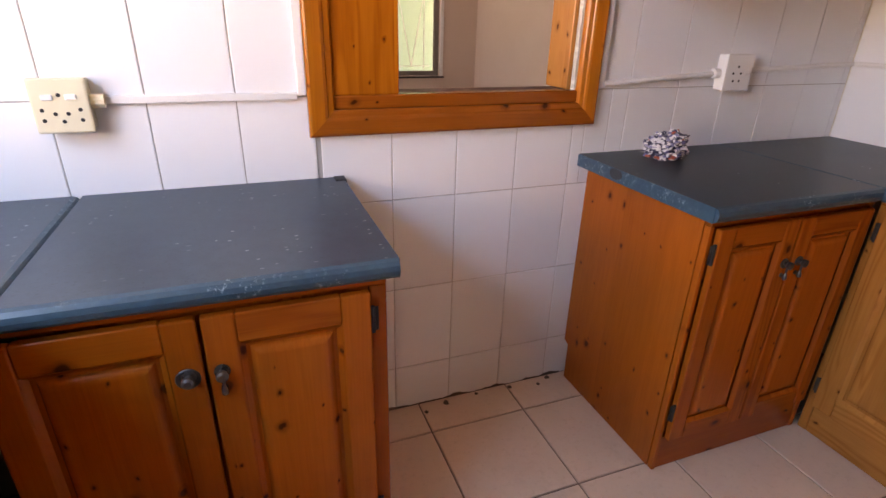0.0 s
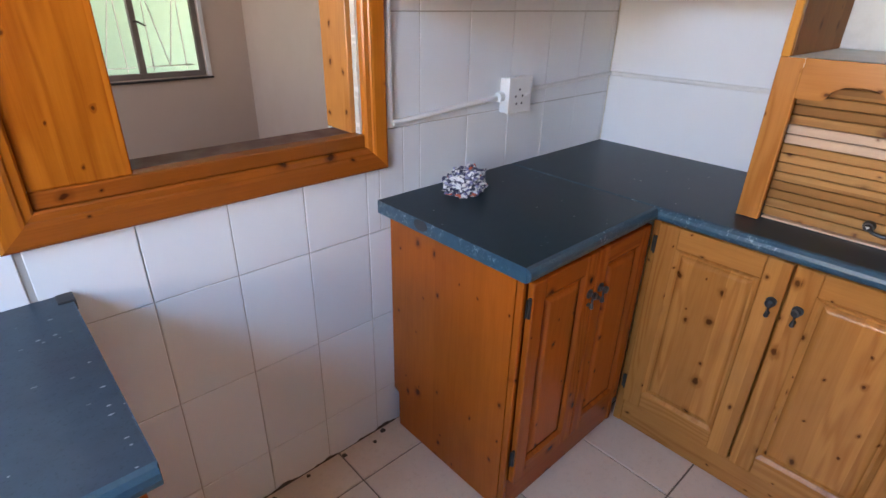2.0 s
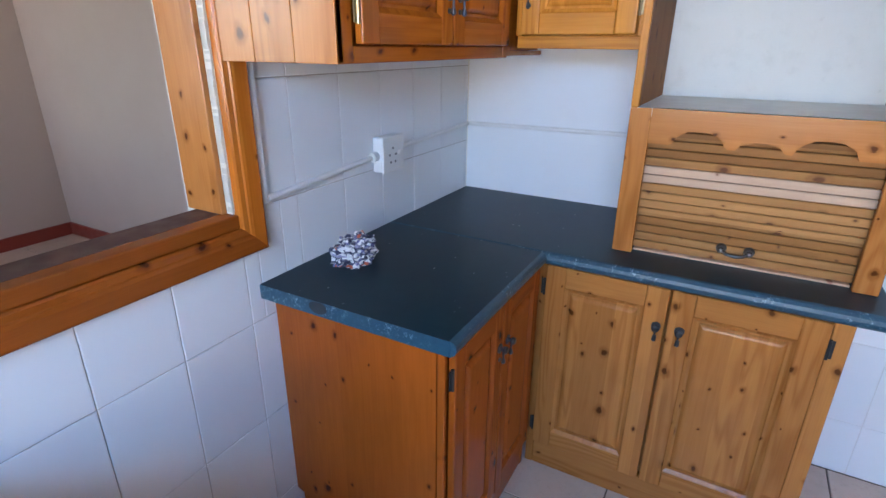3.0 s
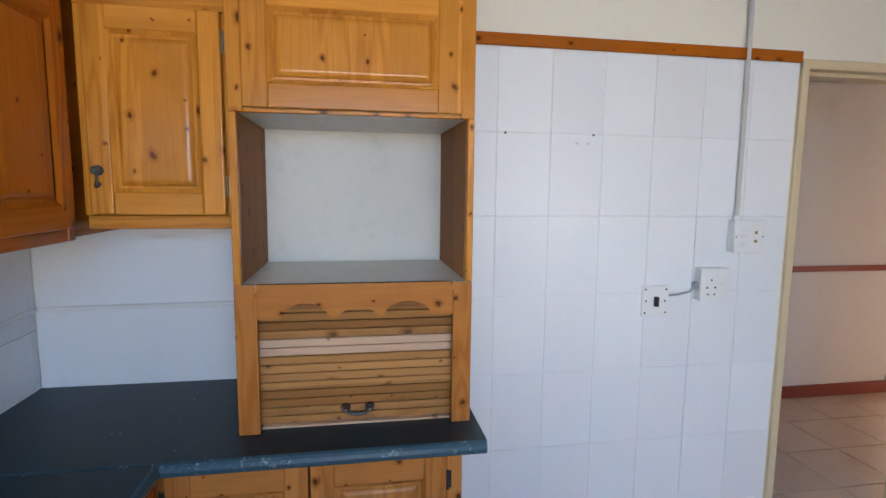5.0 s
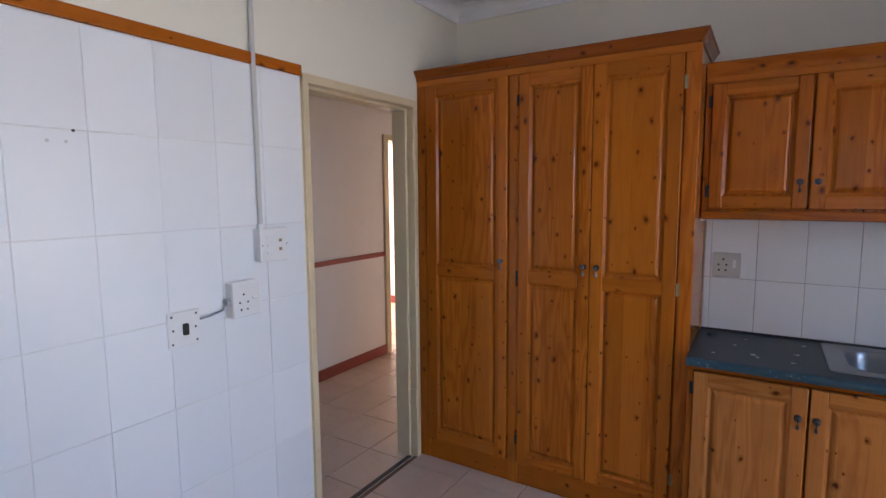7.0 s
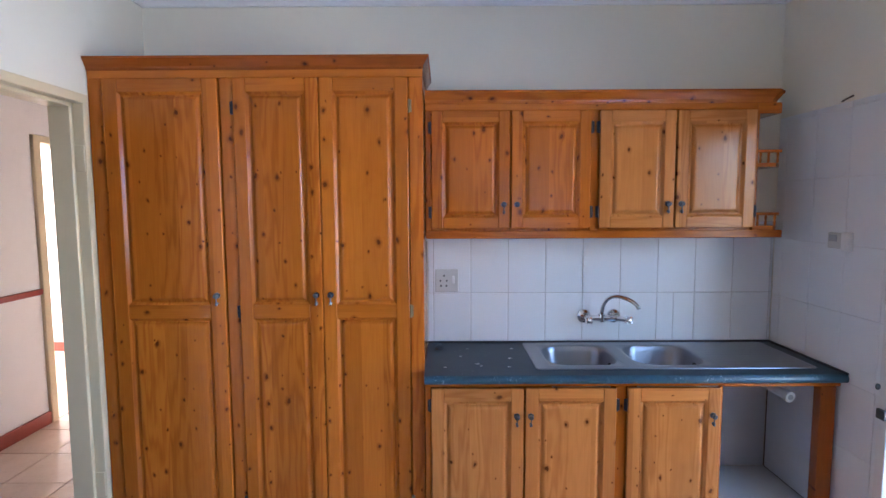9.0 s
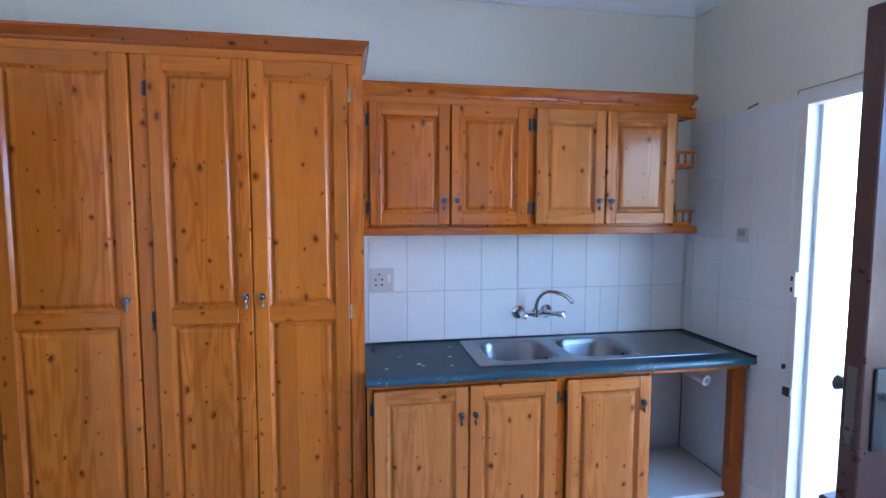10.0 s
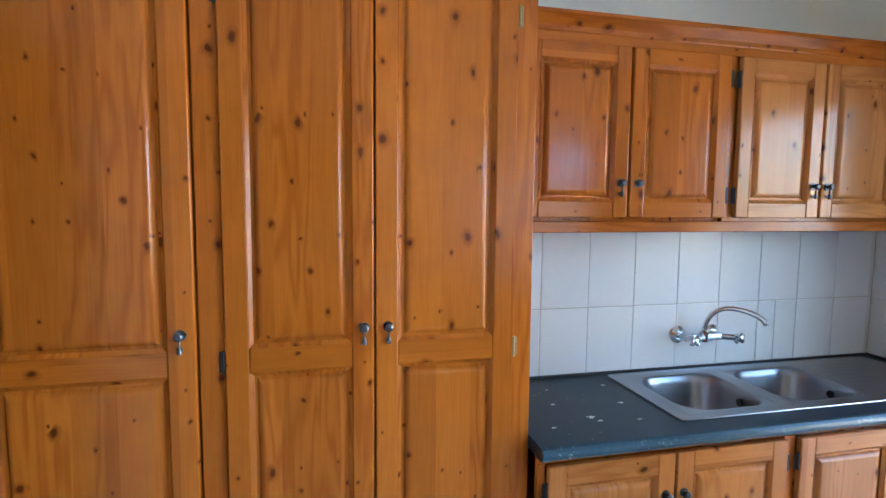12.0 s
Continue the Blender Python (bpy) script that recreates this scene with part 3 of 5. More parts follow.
    box(bm, (L - 0.15, 0, 0.78), (L - 0.02, 0.006, 0.82), 0.002)
    leaf.append(("barrel_bolt", bm, PEWTER, "steel barrel bolt"))
    turn = Matrix.Translation(h) @ Matrix.Rotation(radians(7.4), 4, "Z")
    for n, bm, mat, lab in leaf:
        bmesh.ops.transform(bm, matrix=turn, verts=bm.verts)
        part(n, bm, mat, d, lab)


back_door()


def dining_window():
    """Steel casement window with burglar bars in the dining room."""
    w = thing("window_1", (1.85, DY, 0.745), "steel casement window with thin burglar bars", "window", kind="structure")
    x0, x1, z0, z1 = 1.15, 2.55, 0.745, 1.95
    y = DY + 0.06
    bm = bmesh.new()
    for a, b in ((x0, x0 + 0.04), (x1 - 0.04, x1)):
        box(bm, (a, y, z0), (b, y + 0.04, z1))
    box(bm, (x0 + 0.04, y, z0), (x1 - 0.04, y + 0.04, z0 + 0.04))
    box(bm, (x0 + 0.04, y, z1 - 0.04), (x1 - 0.04, y + 0.04, z1))
    part("window_frame", bm, STEELFRAME, w, "dark grey-brown painted steel frame")
    for xm in (1.60, 2.08):
        m = part("mullion", one_box((xm - 0.022, y - 0.006, z0 + 0.04), (xm + 0.022, y + 0.046, z1 - 0.04), 0.003), STEELFRAME, w)
        bm = bmesh.new()
        tube(bm, [(xm, y - 0.01, 1.16), (xm + 0.02, y - 0.035, 1.16), (xm + 0.07, y - 0.04, 1.13)], 0.007, 8)
        part("latch", bm, IRON, m, "dark window latch")
    for a, b in ((x0 + 0.04, 1.578), (1.622, 2.058), (2.102, x1 - 0.04)):
        g = part("pane", one_box((a, y + 0.018, z0 + 0.04), (b, y + 0.022, z1 - 0.04)), GLASS, w)
        g.visible_shadow = False
    part("window_sill", one_box((x0 - 0.03, DY - 0.030, z0 - 0.016), (x1 + 0.03, DY + 0.06, z0 - 0.001), 0.004), BLACKRUB, w, "dark narrow window sill")
    part("reveal", one_box((x1 - 0.010, DY - 0.012, z0), (x1 + 0.022, DY - 0.001, z1), 0.002), WHITEPAINT, w, "white painted trim beside the window")
    for a, b in ((2.12, 2.49), (1.64, 2.05)):
        bm = bmesh.new()
        c, yy = (a + b) / 2, y + 0.075
        for p, q in (((a, z0 + 0.08), (b, z0 + 0.08)), ((a + 0.06, z0 + 0.05), (a + 0.06, z1)), ((b - 0.06, z0 + 0.05), (b - 0.06, z1)),
                     ((a + 0.06, 1.45), (c, z0 + 0.08)), ((c, z0 + 0.08), (b - 0.06, 1.45)), ((a + 0.06, 1.55), (b - 0.06, 1.75)), ((a + 0.06, 1.45), (b - 0.06, 1.60))):
            tube(bm, [(p[0], yy, p[1]), (q[0], yy, q[1])], 0.004, 6)
        part("burglar_bars", bm, WHITEPAINT, w, "thin white burglar bars")


dining_window()


def hatch():
    """Pine framed serving hatch with a sliding board, sill and moulded architrave."""
    x0, x1, z0, z1 = 0.908, 1.762, 0.945, 1.715
    h = thing("serving_hatch", (1.335, NY, z0), "orange varnished pine serving hatch frame with sliding board", "hatch")
    w, d = 0.066, 0.030
    hx, hz = pine(0, 1, "honey"), pine(2, 1, "honey")

    def bar(pts_lo, pts_hi, m):
        bm = bmesh.new()
        # stepped moulding: outer fillet and rounded inner bead, mitred at the corners
        prof = [(0, 0), (0, d * 0.80), (0.003, d * 0.93), (0.008, d), (0.040, d), (0.047, d * 0.92), (0.050, d * 0.80), (w - 0.004, d * 0.76), (w, d * 0.62), (w, 0)]
        a = [bm.verts.new(N.p(pts_lo[0] + pts_lo[2] * k, pts_lo[1] + pts_lo[3] * k, dd)) for k, dd in prof]
        b = [bm.verts.new(N.p(pts_hi[0] + pts_hi[2] * k, pts_hi[1] + pts_hi[3] * k, dd)) for k, dd in prof]
        bm.faces.new(a), bm.faces.new(b)
        for i in range(len(a)):
            j = (i + 1) % len(a)
            bm.faces.new((a[i], a[j], b[j], b[i]))
        part("architrave", bm, m, h)

    bar((x0, z0, 1, 1), (x1, z0, -1, 1), pine(0, 1, "russet"))
    bar((x0, z1, 1, -1), (x1, z1, -1, -1), hx)
    bar((x0, z0, 1, 1), (x0, z1, 1, -1), hz)
    bar((x1, z0, -1, 1), (x1, z1, -1, -1), hz)
    part("lower_rail", one_box((x0 + w, NY - 0.014, z0 + w), (x1 - w, NY + 0.03, 1.045), 0.004, 2), pine(0, 1, "russet"), h)
    part("sliding_board", one_box((x0 + w, NY - 0.012, 1.045), (1.146, NY + 0.012, z1 - w), 0.003), hz, h, "knotty pine sliding board")
    part("jamb", one_box((1.674, NY + 0.016, 1.045), (1.690, NY + 0.135, z1 - 0.07), 0.002), pine(2, 0, "pale"), h)
    part("jamb", one_box((0.985, NY + 0.016, 1.045), (1.0, NY + 0.135, z1 - 0.07), 0.002), pine(2, 0, "amber"), h)
    part("head", one_box((1.0, NY + 0.014, 1.622), (1.674, NY + 0.135, 1.640), 0.002), SILLWOOD, h)
    part("sill", one_box((0.985, NY + 0.03, 1.02), (1.69, NY + 0.118, 1.043), 0.003), SILLWOOD, h, "dusty dark brown wooden sill")
    # ragged filler strip between jamb and architrave
    edge = [(1.692 - random.uniform(0.0, 0.003) - 0.003 * math.sin(k * 0.21) ** 2, 1.05 + k * 0.0073) for k in range(79)]
    bm = prism(bmesh.new(), [(x, NY - 0.002, z) for x, z in edge] + [(1.699, NY - 0.002, edge[-1][1]), (1.699, NY - 0.002, 1.05)], (0, 0.016, 0))
    part("filler_strip", bm, CRACK, h, "flaking white filler in the gap")


hatch()

# ---------------- joinery ----------------


def knob(parent, plane, a, z, d, mat=None, drop=True):
    """Round knob with a small drop pull on a backplate."""
    mat = mat or IRON
    bm = bmesh.new()
    n = plane.n()
    c = plane.p(a, z, d)
    tube(bm, [c, c + n * 0.003], 0.0135, 14)
    tube(bm, [c + n * 0.003, c + n * 0.010, c + n * 0.014, c + n * 0.021, c + n * 0.024], [0.006, 0.006, 0.010, 0.0105, 0.006], 14)
    part("knob", bm, mat, parent, "dark metal knob", smooth=False)
    if drop:
        bm = bmesh.new()
        q = c + n * 0.012
        tube(bm, [q + Vector((0, 0, z0)) for z0 in (-0.008, -0.016, -0.024, -0.033, -0.040, -0.044)], [0.0025, 0.0030, 0.0026, 0.0055, 0.0062, 0.002], 10)
        tube(bm, [c + Vector((0, 0, -0.034)), c + n * 0.003 + Vector((0, 0, -0.034))], 0.006, 10)
        part("drop_pull", bm, mat, parent, "small drop pull under the knob")


def hinge(parent, plane, a, z, d, mat=None):
    bm = bmesh.new()
    plane.box(bm, a - 0.011, a + 0.011, z - 0.026, z + 0.026, d, d + 0.0025, 0.001)
    tube(bm, [plane.p(a, z - 0.028, d + 0.004), plane.p(a, z + 0.028, d + 0.004)], 0.0042, 8)
    for s in (-1, 1):
        for dz in (-0.016, 0.016):
            tube(bm, [plane.p(a + s * 0.0075, z + dz, d + 0.002), plane.p(a + s * 0.0075, z + dz, d + 0.0038)], 0.0022, 6)
    part("hinge", bm, mat or HINGE, parent, "dark metal surface hinge")


def raised_panel(bm, plane, a0, a1, z0, z1, d_low, d_high, slope):
    """Fielded panel: flat field standing proud, with sloping margins."""
    def ring(i, d):
        return [bm.verts.new(plane.p(a, z, d)) for a, z in ((a0 + i, z0 + i), (a1 - i, z0 + i), (a1 - i, z1 - i), (a0 + i, z1 - i))]
    h = d_high - d_low
    prof = ((0, -0.006), (0, 0), (slope * 0.34, h * 0.03), (slope * 0.46, h * 0.42), (slope * 0.58, h * 0.66), (slope * 0.71, h * 0.84), (slope * 0.85, h * 0.95), (slope, h))
    rings = [ring(i, d_low + d) for i, d in prof]
    for r, s in zip(rings, rings[1:]):
        for k in range(4):
            bm.faces.new((r[k], r[(k + 1) % 4], s[(k + 1) % 4], s[k]))
    bm.faces.new(rings[-1])
    bm.faces.new(rings[0])
    return bm


def door(cab, plane, a0, a1, z0, z1, d, splits=(), stile=0.058, rail=0.06, tone="honey", knob_at=None, hinges="", knob_mat=None, hinge_mat=None, drop=True, hz=None, mid=0.72):
    """Frame-and-panel pine door; a0 < a1 along the wall; d: depth of its back."""
    th = 0.020
    bm = bmesh.new()
    plane.box(bm, a0 + 0.004, a1 - 0.004, z0 + 0.004, z1 - 0.004, d, d + 0.001)
    dr = part("door", bm, plane.pine(True, tone), cab)
    for a, b in ((a0, a0 + stile), (a1 - stile, a1)):
        bm = bmesh.new()
        plane.box(bm, a, b, z0, z1, d, d + th, 0.0050, 4)
        part("stile", bm, plane.pine(True, tone), dr)
    levels = [z0 + rail, *[v for s in splits for v in (s - rail * mid, s + rail * mid)], z1 - rail]
    bars = [(z0, levels[0])] + [(s - rail * mid, s + rail * mid) for s in splits] + [(levels[-1], z1)]
    for lo, hi in bars:
        bm = bmesh.new()
        plane.box(bm, a0 + stile, a1 - stile, lo, hi, d, d + th - 0.0006, 0.0022)
        part("rail", bm, plane.pine(False, tone), dr)
    for lo, hi in zip(levels[::2], levels[1::2]):
        bm = bmesh.new()
        # moulded inner edge
        i = 0.010
        A = [plane.p(a, z, d + th - 0.001) for a, z in ((a0 + stile, lo), (a1 - stile, lo), (a1 - stile, hi), (a0 + stile, hi))]
        B = [plane.p(a, z, d + th - 0.009) for a, z in ((a0 + stile + i, lo + i), (a1 - stile - i, lo + i), (a1 - stile - i, hi - i), (a0 + stile + i, hi - i))]
        C = [plane.p(a, z, d + 0.002) for a, z in ((a0 + stile, lo), (a1 - stile, lo), (a1 - stile, hi), (a0 + stile, hi))]
        va, vb, vc = ([bm.verts.new(p) for p in r] for r in (A, B, C))
        for k in range(4):
            j = (k + 1) % 4
            bm.faces.new((va[k], va[j], vb[j], vb[k]))
            bm.faces.new((va[k], vc[k], vc[j], va[j]))
            bm.faces.new((vb[k], vb[j], vc[j], vc[k]))
        part("moulding", bm, plane.pine(True, tone), dr)
        bm = raised_panel(bmesh.new(), plane, a0 + stile + i * 0.8, a1 - stile - i * 0.8, lo + i * 0.8, hi - i * 0.8, d + th - 0.0125, d + th - 0.0015, 0.026)
        part("panel", bm, plane.pine(True, tone), dr)
    if knob_at:
        knob(dr, plane, *knob_at, d + th, knob_mat, drop)
    if hinges:
        a = a0 - 0.004 if hinges == "lo" else a1 + 0.004
        for z in hz or (z0 + 0.075, z1 - 0.075):
            hinge(dr, plane, a, z, d + th * 0.5, hinge_mat)
    return dr


def panel_part(cab, name, plane, a0, a1, z0, z1, d0, d1, upright=True, tone="honey", bevel=0.003, label="", mat=None):
    bm = bmesh.new()
    plane.box(bm, a0, a1, z0, z1, d0, d1, bevel, 2)
    return part(name, bm, mat or plane.pine(upright, tone), cab, label)


def crown(cab, plane, a0, a1, z0, z1, d0, flare, left=True, right=True, tone="honey", chamfer=0.0):
    """Flaring top moulding: front run and returned ends."""
    bm = bmesh.new()

    def loop(k, z):
        l = a0 - flare * k * left
        r = a1 + flare * k * right
        f = d0 + flare * k
        pts = [(l, 0), (l, f - chamfer), (l + chamfer, f), (r, f), (r, 0)] if chamfer else [(l, 0), (l, f), (r, f), (r, 0)]
        return [bm.verts.new(plane.p(a, z, d)) for a, d in pts]

    h = z1 - z0
    rings = [loop(0.0, z0), loop(0.12, z0 + h * 0.08), loop(0.18, z0 + h * 0.3), loop(0.85, z0 + h * 0.78), loop(1.0, z0 + h * 0.82), loop(1.0, z1)]
    for r, s in zip(rings, rings[1:]):
        for k in range(len(r)):
            j = (k + 1) % len(r)
            bm.faces.new((r[k], r[j], s[j], s[k]))
    bm.faces.new(rings[0]), bm.faces.new(rings[-1])
    return part("cornice", bm, plane.pine(False, tone), cab)


def tall_cupboard():
    c = thing("tall_cupboard", (2.17, SY, 0), "tall three-door honey pine cupboard standing on the tiles", "cupboard")
    face = -1.272 - SY
    x0, x1 = 1.466, EX - 0.004
    panel_part(c, "body", S, x0 + 0.02, x1, 0.02, 2.12, 0.004, face - 0.022, True, "honey", 0.001)
    panel_part(c, "side", Plane(1, x0, 1), SY + 0.004, SY + face - 0.024, 0.0, 2.13, 0, 0.018, True, "amber", 0.002)
    for a, b in ((x0, 1.524), (2.266, 2.324), (2.812, x1)):
        panel_part(c, "stile", S, a, b, 0.0, 2.111, face - 0.022, face)
    panel_part(c, "plinth", S, 1.520, 2.812, 0.0, 0.125, face - 0.026, face - 0.003, False, "amber")
    panel_part(c, "top_rail", S, x0, x1, 2.111, 2.150, face - 0.022, face + 0.001, False)
    crown(c, S, x0, x1, 2.142, 2.197, face, 0.028, True, False, "russet")
    door(c, S, 2.327, 2.810, 0.127, 2.108, face, (1.117,), 0.064, 0.058, knob_at=(2.360, 1.188), hinges="", knob_mat=PEWTER, mid=0.53)
    door(c, S, 1.904, 2.263, 0.127, 2.108, face, (1.117,), 0.056, 0.058, knob_at=(1.930, 1.188), hinges="hi", knob_mat=PEWTER, hz=(0.25, 1.115, 1.985), hinge_mat=HINGE, mid=0.53)
    door(c, S, 1.527, 1.900, 0.127, 2.108, face, (1.117,), 0.058, 0.058, knob_at=(1.868, 1.188), hinges="lo", knob_mat=PEWTER, hz=(0.25, 1.115, 1.99), hinge_mat=BRASS, mid=0.53)


tall_cupboard()


def wall_cupboard_south():
    c = thing("wall_cupboard", (0.62, SY, 1.415), "four-door pine wall cupboard with open end shelves", "cupboard")
    face = -1.458 - SY
    x0, x1, z0, z1 = -0.062, 1.462, 1.415, 2.01
    panel_part(c, "body", S, x0, x1, z0 + 0.03, z1, 0.004, face - 0.02, True, "amber", 0.001)
    panel_part(c, "bottom_rail", S, -0.20, x1, z0, z0 + 0.036, 0.004, face, False)
    panel_part(c, "top_rail", S, x0, x1, 2.003, 2.034, face - 0.02, face, False)
    for a, b in ((x0 - 0.012, x0 + 0.004), (0.666, 0.699), (1.438, x1)):
        panel_part(c, "stile", S, a, b, z0 + 0.036, 2.003, face - 0.02, face)
    crown(c, S, -0.172, x1, 2.032, 2.090, face, 0.026, True, False, "amber", 0.05)
    k = 1.574
    door(c, S, 1.074, 1.434, 1.464, 2.000, face, (), 0.052, 0.052, knob_at=(1.101, k), hinges="hi", tone="honey")
    door(c, S, 0.703, 1.066, 1.464, 2.000, face, (), 0.052, 0.052, knob_at=(1.040, k), hinges="lo", drop=False, tone="honey")
    door(c, S, 0.316, 0.662, 1.464, 2.000, face, (), 0.052, 0.052, knob_at=(0.345, k), hinges="hi", tone="pale")
    door(c, S, -0.053, 0.308, 1.464, 2.000, face, (), 0.052, 0.052, knob_at=(0.284, k), hinges="lo", tone="pale", hz=(1.538,))
    panel_part(c, "end_back", S, -0.198, x0 - 0.012, z0 + 0.036, 2.0, 0.004, 0.014, True, "russet", 0.001)
    # open end shelves with little galleries
    for z in (1.452, 1.742):
        bm = bmesh.new()
        prism(bm, [S.p(a, z, d) for a, d in ((x0 - 0.002, 0.004), (x0 - 0.002, face), (-0.155, face), (-0.200, face - 0.05), (-0.200, 0.004))], (0, 0, 0.018))
        sh = part("shelf", bm, S.pine(False), c)
        bm = bmesh.new()
        S.box(bm, -0.188, x0 - 0.014, z + 0.066, z + 0.080, face - 0.024, face - 0.008, 0.002)
        part("gallery_rail", bm, S.pine(False), sh)
        for a in (-0.092, -0.130, -0.172):
            p = S.p(a, z + 0.018, face - 0.016)
            part("spindle", tube(bmesh.new(), [p, p + Vector((0, 0, 0.012)), p + Vector((0, 0, 0.025)), p + Vector((0, 0, 0.037)), p + Vector((0, 0, 0.049))], [0.004, 0.0062, 0.0035, 0.0062, 0.004], 10), S.pine(True), sh)
    panel_part(c, "end_head", S, -0.172, x0 - 0.0005, 1.984, 2.034, 0.004, face, False)


wall_cupboard_south()


def sink_unit():
    c = thing("sink_cupboard", (0.82, SY, 0), "three-door pine base cupboard under the sink", "cupboard")
    face = -1.215 - SY
    x0, x1, zt = 0.176, 1.462, 0.812
    panel_part(c, "back_panel", S, x0, x1, 0.05, 0.64, 0.004, face - 0.05, True, "amber", 0.001)
    panel_part(c, "side", Plane(1, x0, 1), SY + 0.004, SY + face - 0.022, 0.0, 0.69, 0, 0.018, True, "honey", 0.002)
    for a, b in ((x0, 0.190), (0.594, 0.638), (1.438, x1)):
        panel_part(c, "stile", S, a, b, 0.0, 0.791, face - 0.02, face)
    panel_part(c, "top_rail", S, x0, x1, 0.791, zt, face - 0.02, face + 0.001, False)
    panel_part(c, "plinth", S, 0.186, 1.440, 0.0, 0.105, face - 0.024, face - 0.003, False, "amber")
    door(c, S, 1.038, 1.436, 0.108, 0.789, face, (), 0.056, 0.058, knob_at=(1.068, 0.668), hinges="hi", tone="pale")
    door(c, S, 0.640, 1.031, 0.108, 0.789, face, (), 0.056, 0.058, knob_at=(1.008, 0.668), hinges="lo", tone="pale")
    door(c, S, 0.192, 0.592, 0.108, 0.789, face, (), 0.056, 0.058, knob_at=(0.226, 0.668), hinges="hi", tone="pale")
    # open appliance bay frame
    b = thing("appliance_bay", (-0.08, SY, 0), "open appliance bay with pine post and white board floor", "bay")
    panel_part(b, "post", S, -0.312, -0.244, 0.0, 0.785, face - 0.045, face, True, "russet")
    panel_part(b, "top_rail", S, -0.330, x0 - 0.002, 0.787, zt, face - 0.022, face, False, "amber")
    panel_part(b, "base_rail", S, -0.242, x0 - 0.002, 0.0, 0.155, face - 0.022, face - 0.002, False, "honey")
    panel_part(b, "bay_floor", S, -0.330, x0 - 0.002, 0.150, 0.172, 0.008, face - 0.024, False, mat=WHITEBOARD, label="white board floor")
    panel_part(b, "back_lining", S, -0.318, x0 - 0.002, 0.178, 0.80, 0.005, 0.009, True, mat=WHITEBOARD, bevel=0.001, label="plain white back lining")
    panel_part(b, "side_lining", W, SY + 0.022, SY + face - 0.05, 0.178, 0.80, 0.005, 0.009, True, mat=WHITEBOARD, bevel=0.001, label="plain white side lining")
    panel_part(b, "joint", W, SY + 0.010, SY + 0.020, 0.172, 0.70, 0.0052, 0.0075, True, mat=GRIME, bevel=0.0005, label="dark open corner joint")
    panel_part(b, "joint", W, SY + 0.022, SY + face - 0.05, 0.172, 0.1775, 0.0052, 0.0075, True, mat=GRIME, bevel=0.0005, label="dark gap along the bay floor")
    pipe = thing("waste_pipe", (-0.19, SY, 0.72), "white plastic waste pipe stub under the worktop", "pipe")
    part("pipe", tube(bmesh.new(), [(-0.10, SY + 0.006, 0.735), (-0.14, SY + 0.2, 0.722), (-0.185, SY + 0.40, 0.700)], 0.020, 16), PVC, pipe)
    bm = bmesh.new()
    tube(bm, [(-0.181, SY + 0.385, 0.702), (-0.1855, SY + 0.406, 0.6995)], 0.026, 16)
    part("collar", bm, PVC, pipe)
    tube_end = bmesh.new()
    tube(tube_end, [(-0.1855, SY + 0.404, 0.6995), (-0.1858, SY + 0.408, 0.6993)], 0.013, 14)
    part("bore", tube_end, GREYPLASTIC, pipe)


sink_unit()


def worktop(name, plane, a0, a1, depth, z, label, hole=None, ends=(True, True), mat=None):
    """Laminate worktop with a rounded worn nose; hole: cut-out (a0, a1, d0, d1)."""
    t = thing(name, plane.p((a0 + a1) / 2, z - 0.038, depth / 2), label, "worktop")
    th = 0.038
    if hole:
        bm = bmesh.new()
        A, D = [a0, hole[0], hole[1], a1], [0.004, hole[2], hole[3], depth - 0.016]
        for i in range(3):
            for j in range(3):
                if (i, j) != (1, 1):
                    plane.box(bm, A[i], A[i + 1], z - th, z, D[j], D[j + 1])
        bmesh.ops.remove_doubles(bm, verts=bm.verts, dist=1e-5)
        bm.verts.index_update()
        dup = {}
        for f in bm.faces:
            dup.setdefault(tuple(sorted(v.index for v in f.verts)), []).append(f)
        bmesh.ops.delete(bm, geom=[f for fs in dup.values() if len(fs) > 1 for f in fs], context="FACES_ONLY")
    else:
        bm = bmesh.new()
        plane.box(bm, a0, a1, z - th, z, 0.004, depth - 0.016)
    part("top", bm, mat or LAMINATE, t)
    bm = bmesh.new()
    prof = [(depth - 0.0165, -th)] + [(depth - 0.016 + 0.016 * math.sin(k / 6 * math.pi), -th / 2 - th / 2 * math.cos(k / 6 * math.pi)) for k in range(1, 6)] + [(depth - 0.0165, 0.0003)]
    prism(bm, [plane.p(a0, z + h, d) for d, h in prof], plane.p(a1, 0) - plane.p(a0, 0))
    part("nose", bm, NOSE, t, "worn blue rounded front edge")
    for on, a, s in ((ends[0], a0, -1), (ends[1], a1, 1)):
        if on:
            bm = bmesh.new()
            plane.box(bm, a, a + s * 0.002, z - th, z - 0.0005, 0.004, depth - 0.012)
            part("end_strip", bm, NOSE, t, "worn end strip")
    return t


w1 = worktop("sink_worktop", S, WX + 0.003, 1.464, 0.553, WORKTOP, "dark teal laminate worktop with stainless sink let in", (-0.20, 0.93, 0.085, 0.435), (False, False), SINKLAMINATE)
part("upstand", one_box((WX + 0.003, SY + 0.003, WORKTOP), (1.464, SY + 0.014, WORKTOP + 0.009), 0.002), BLACKRUB, w1, "dark sealing strip along the wall")
part("upstand", one_box((WX + 0.006, SY + 0.014, WORKTOP), (WX + 0.018, SY + 0.553, WORKTOP + 0.009), 0.002), BLACKRUB, w1, "dark sealing strip along the wall")
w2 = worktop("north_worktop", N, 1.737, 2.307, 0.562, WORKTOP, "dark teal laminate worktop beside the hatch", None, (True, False))
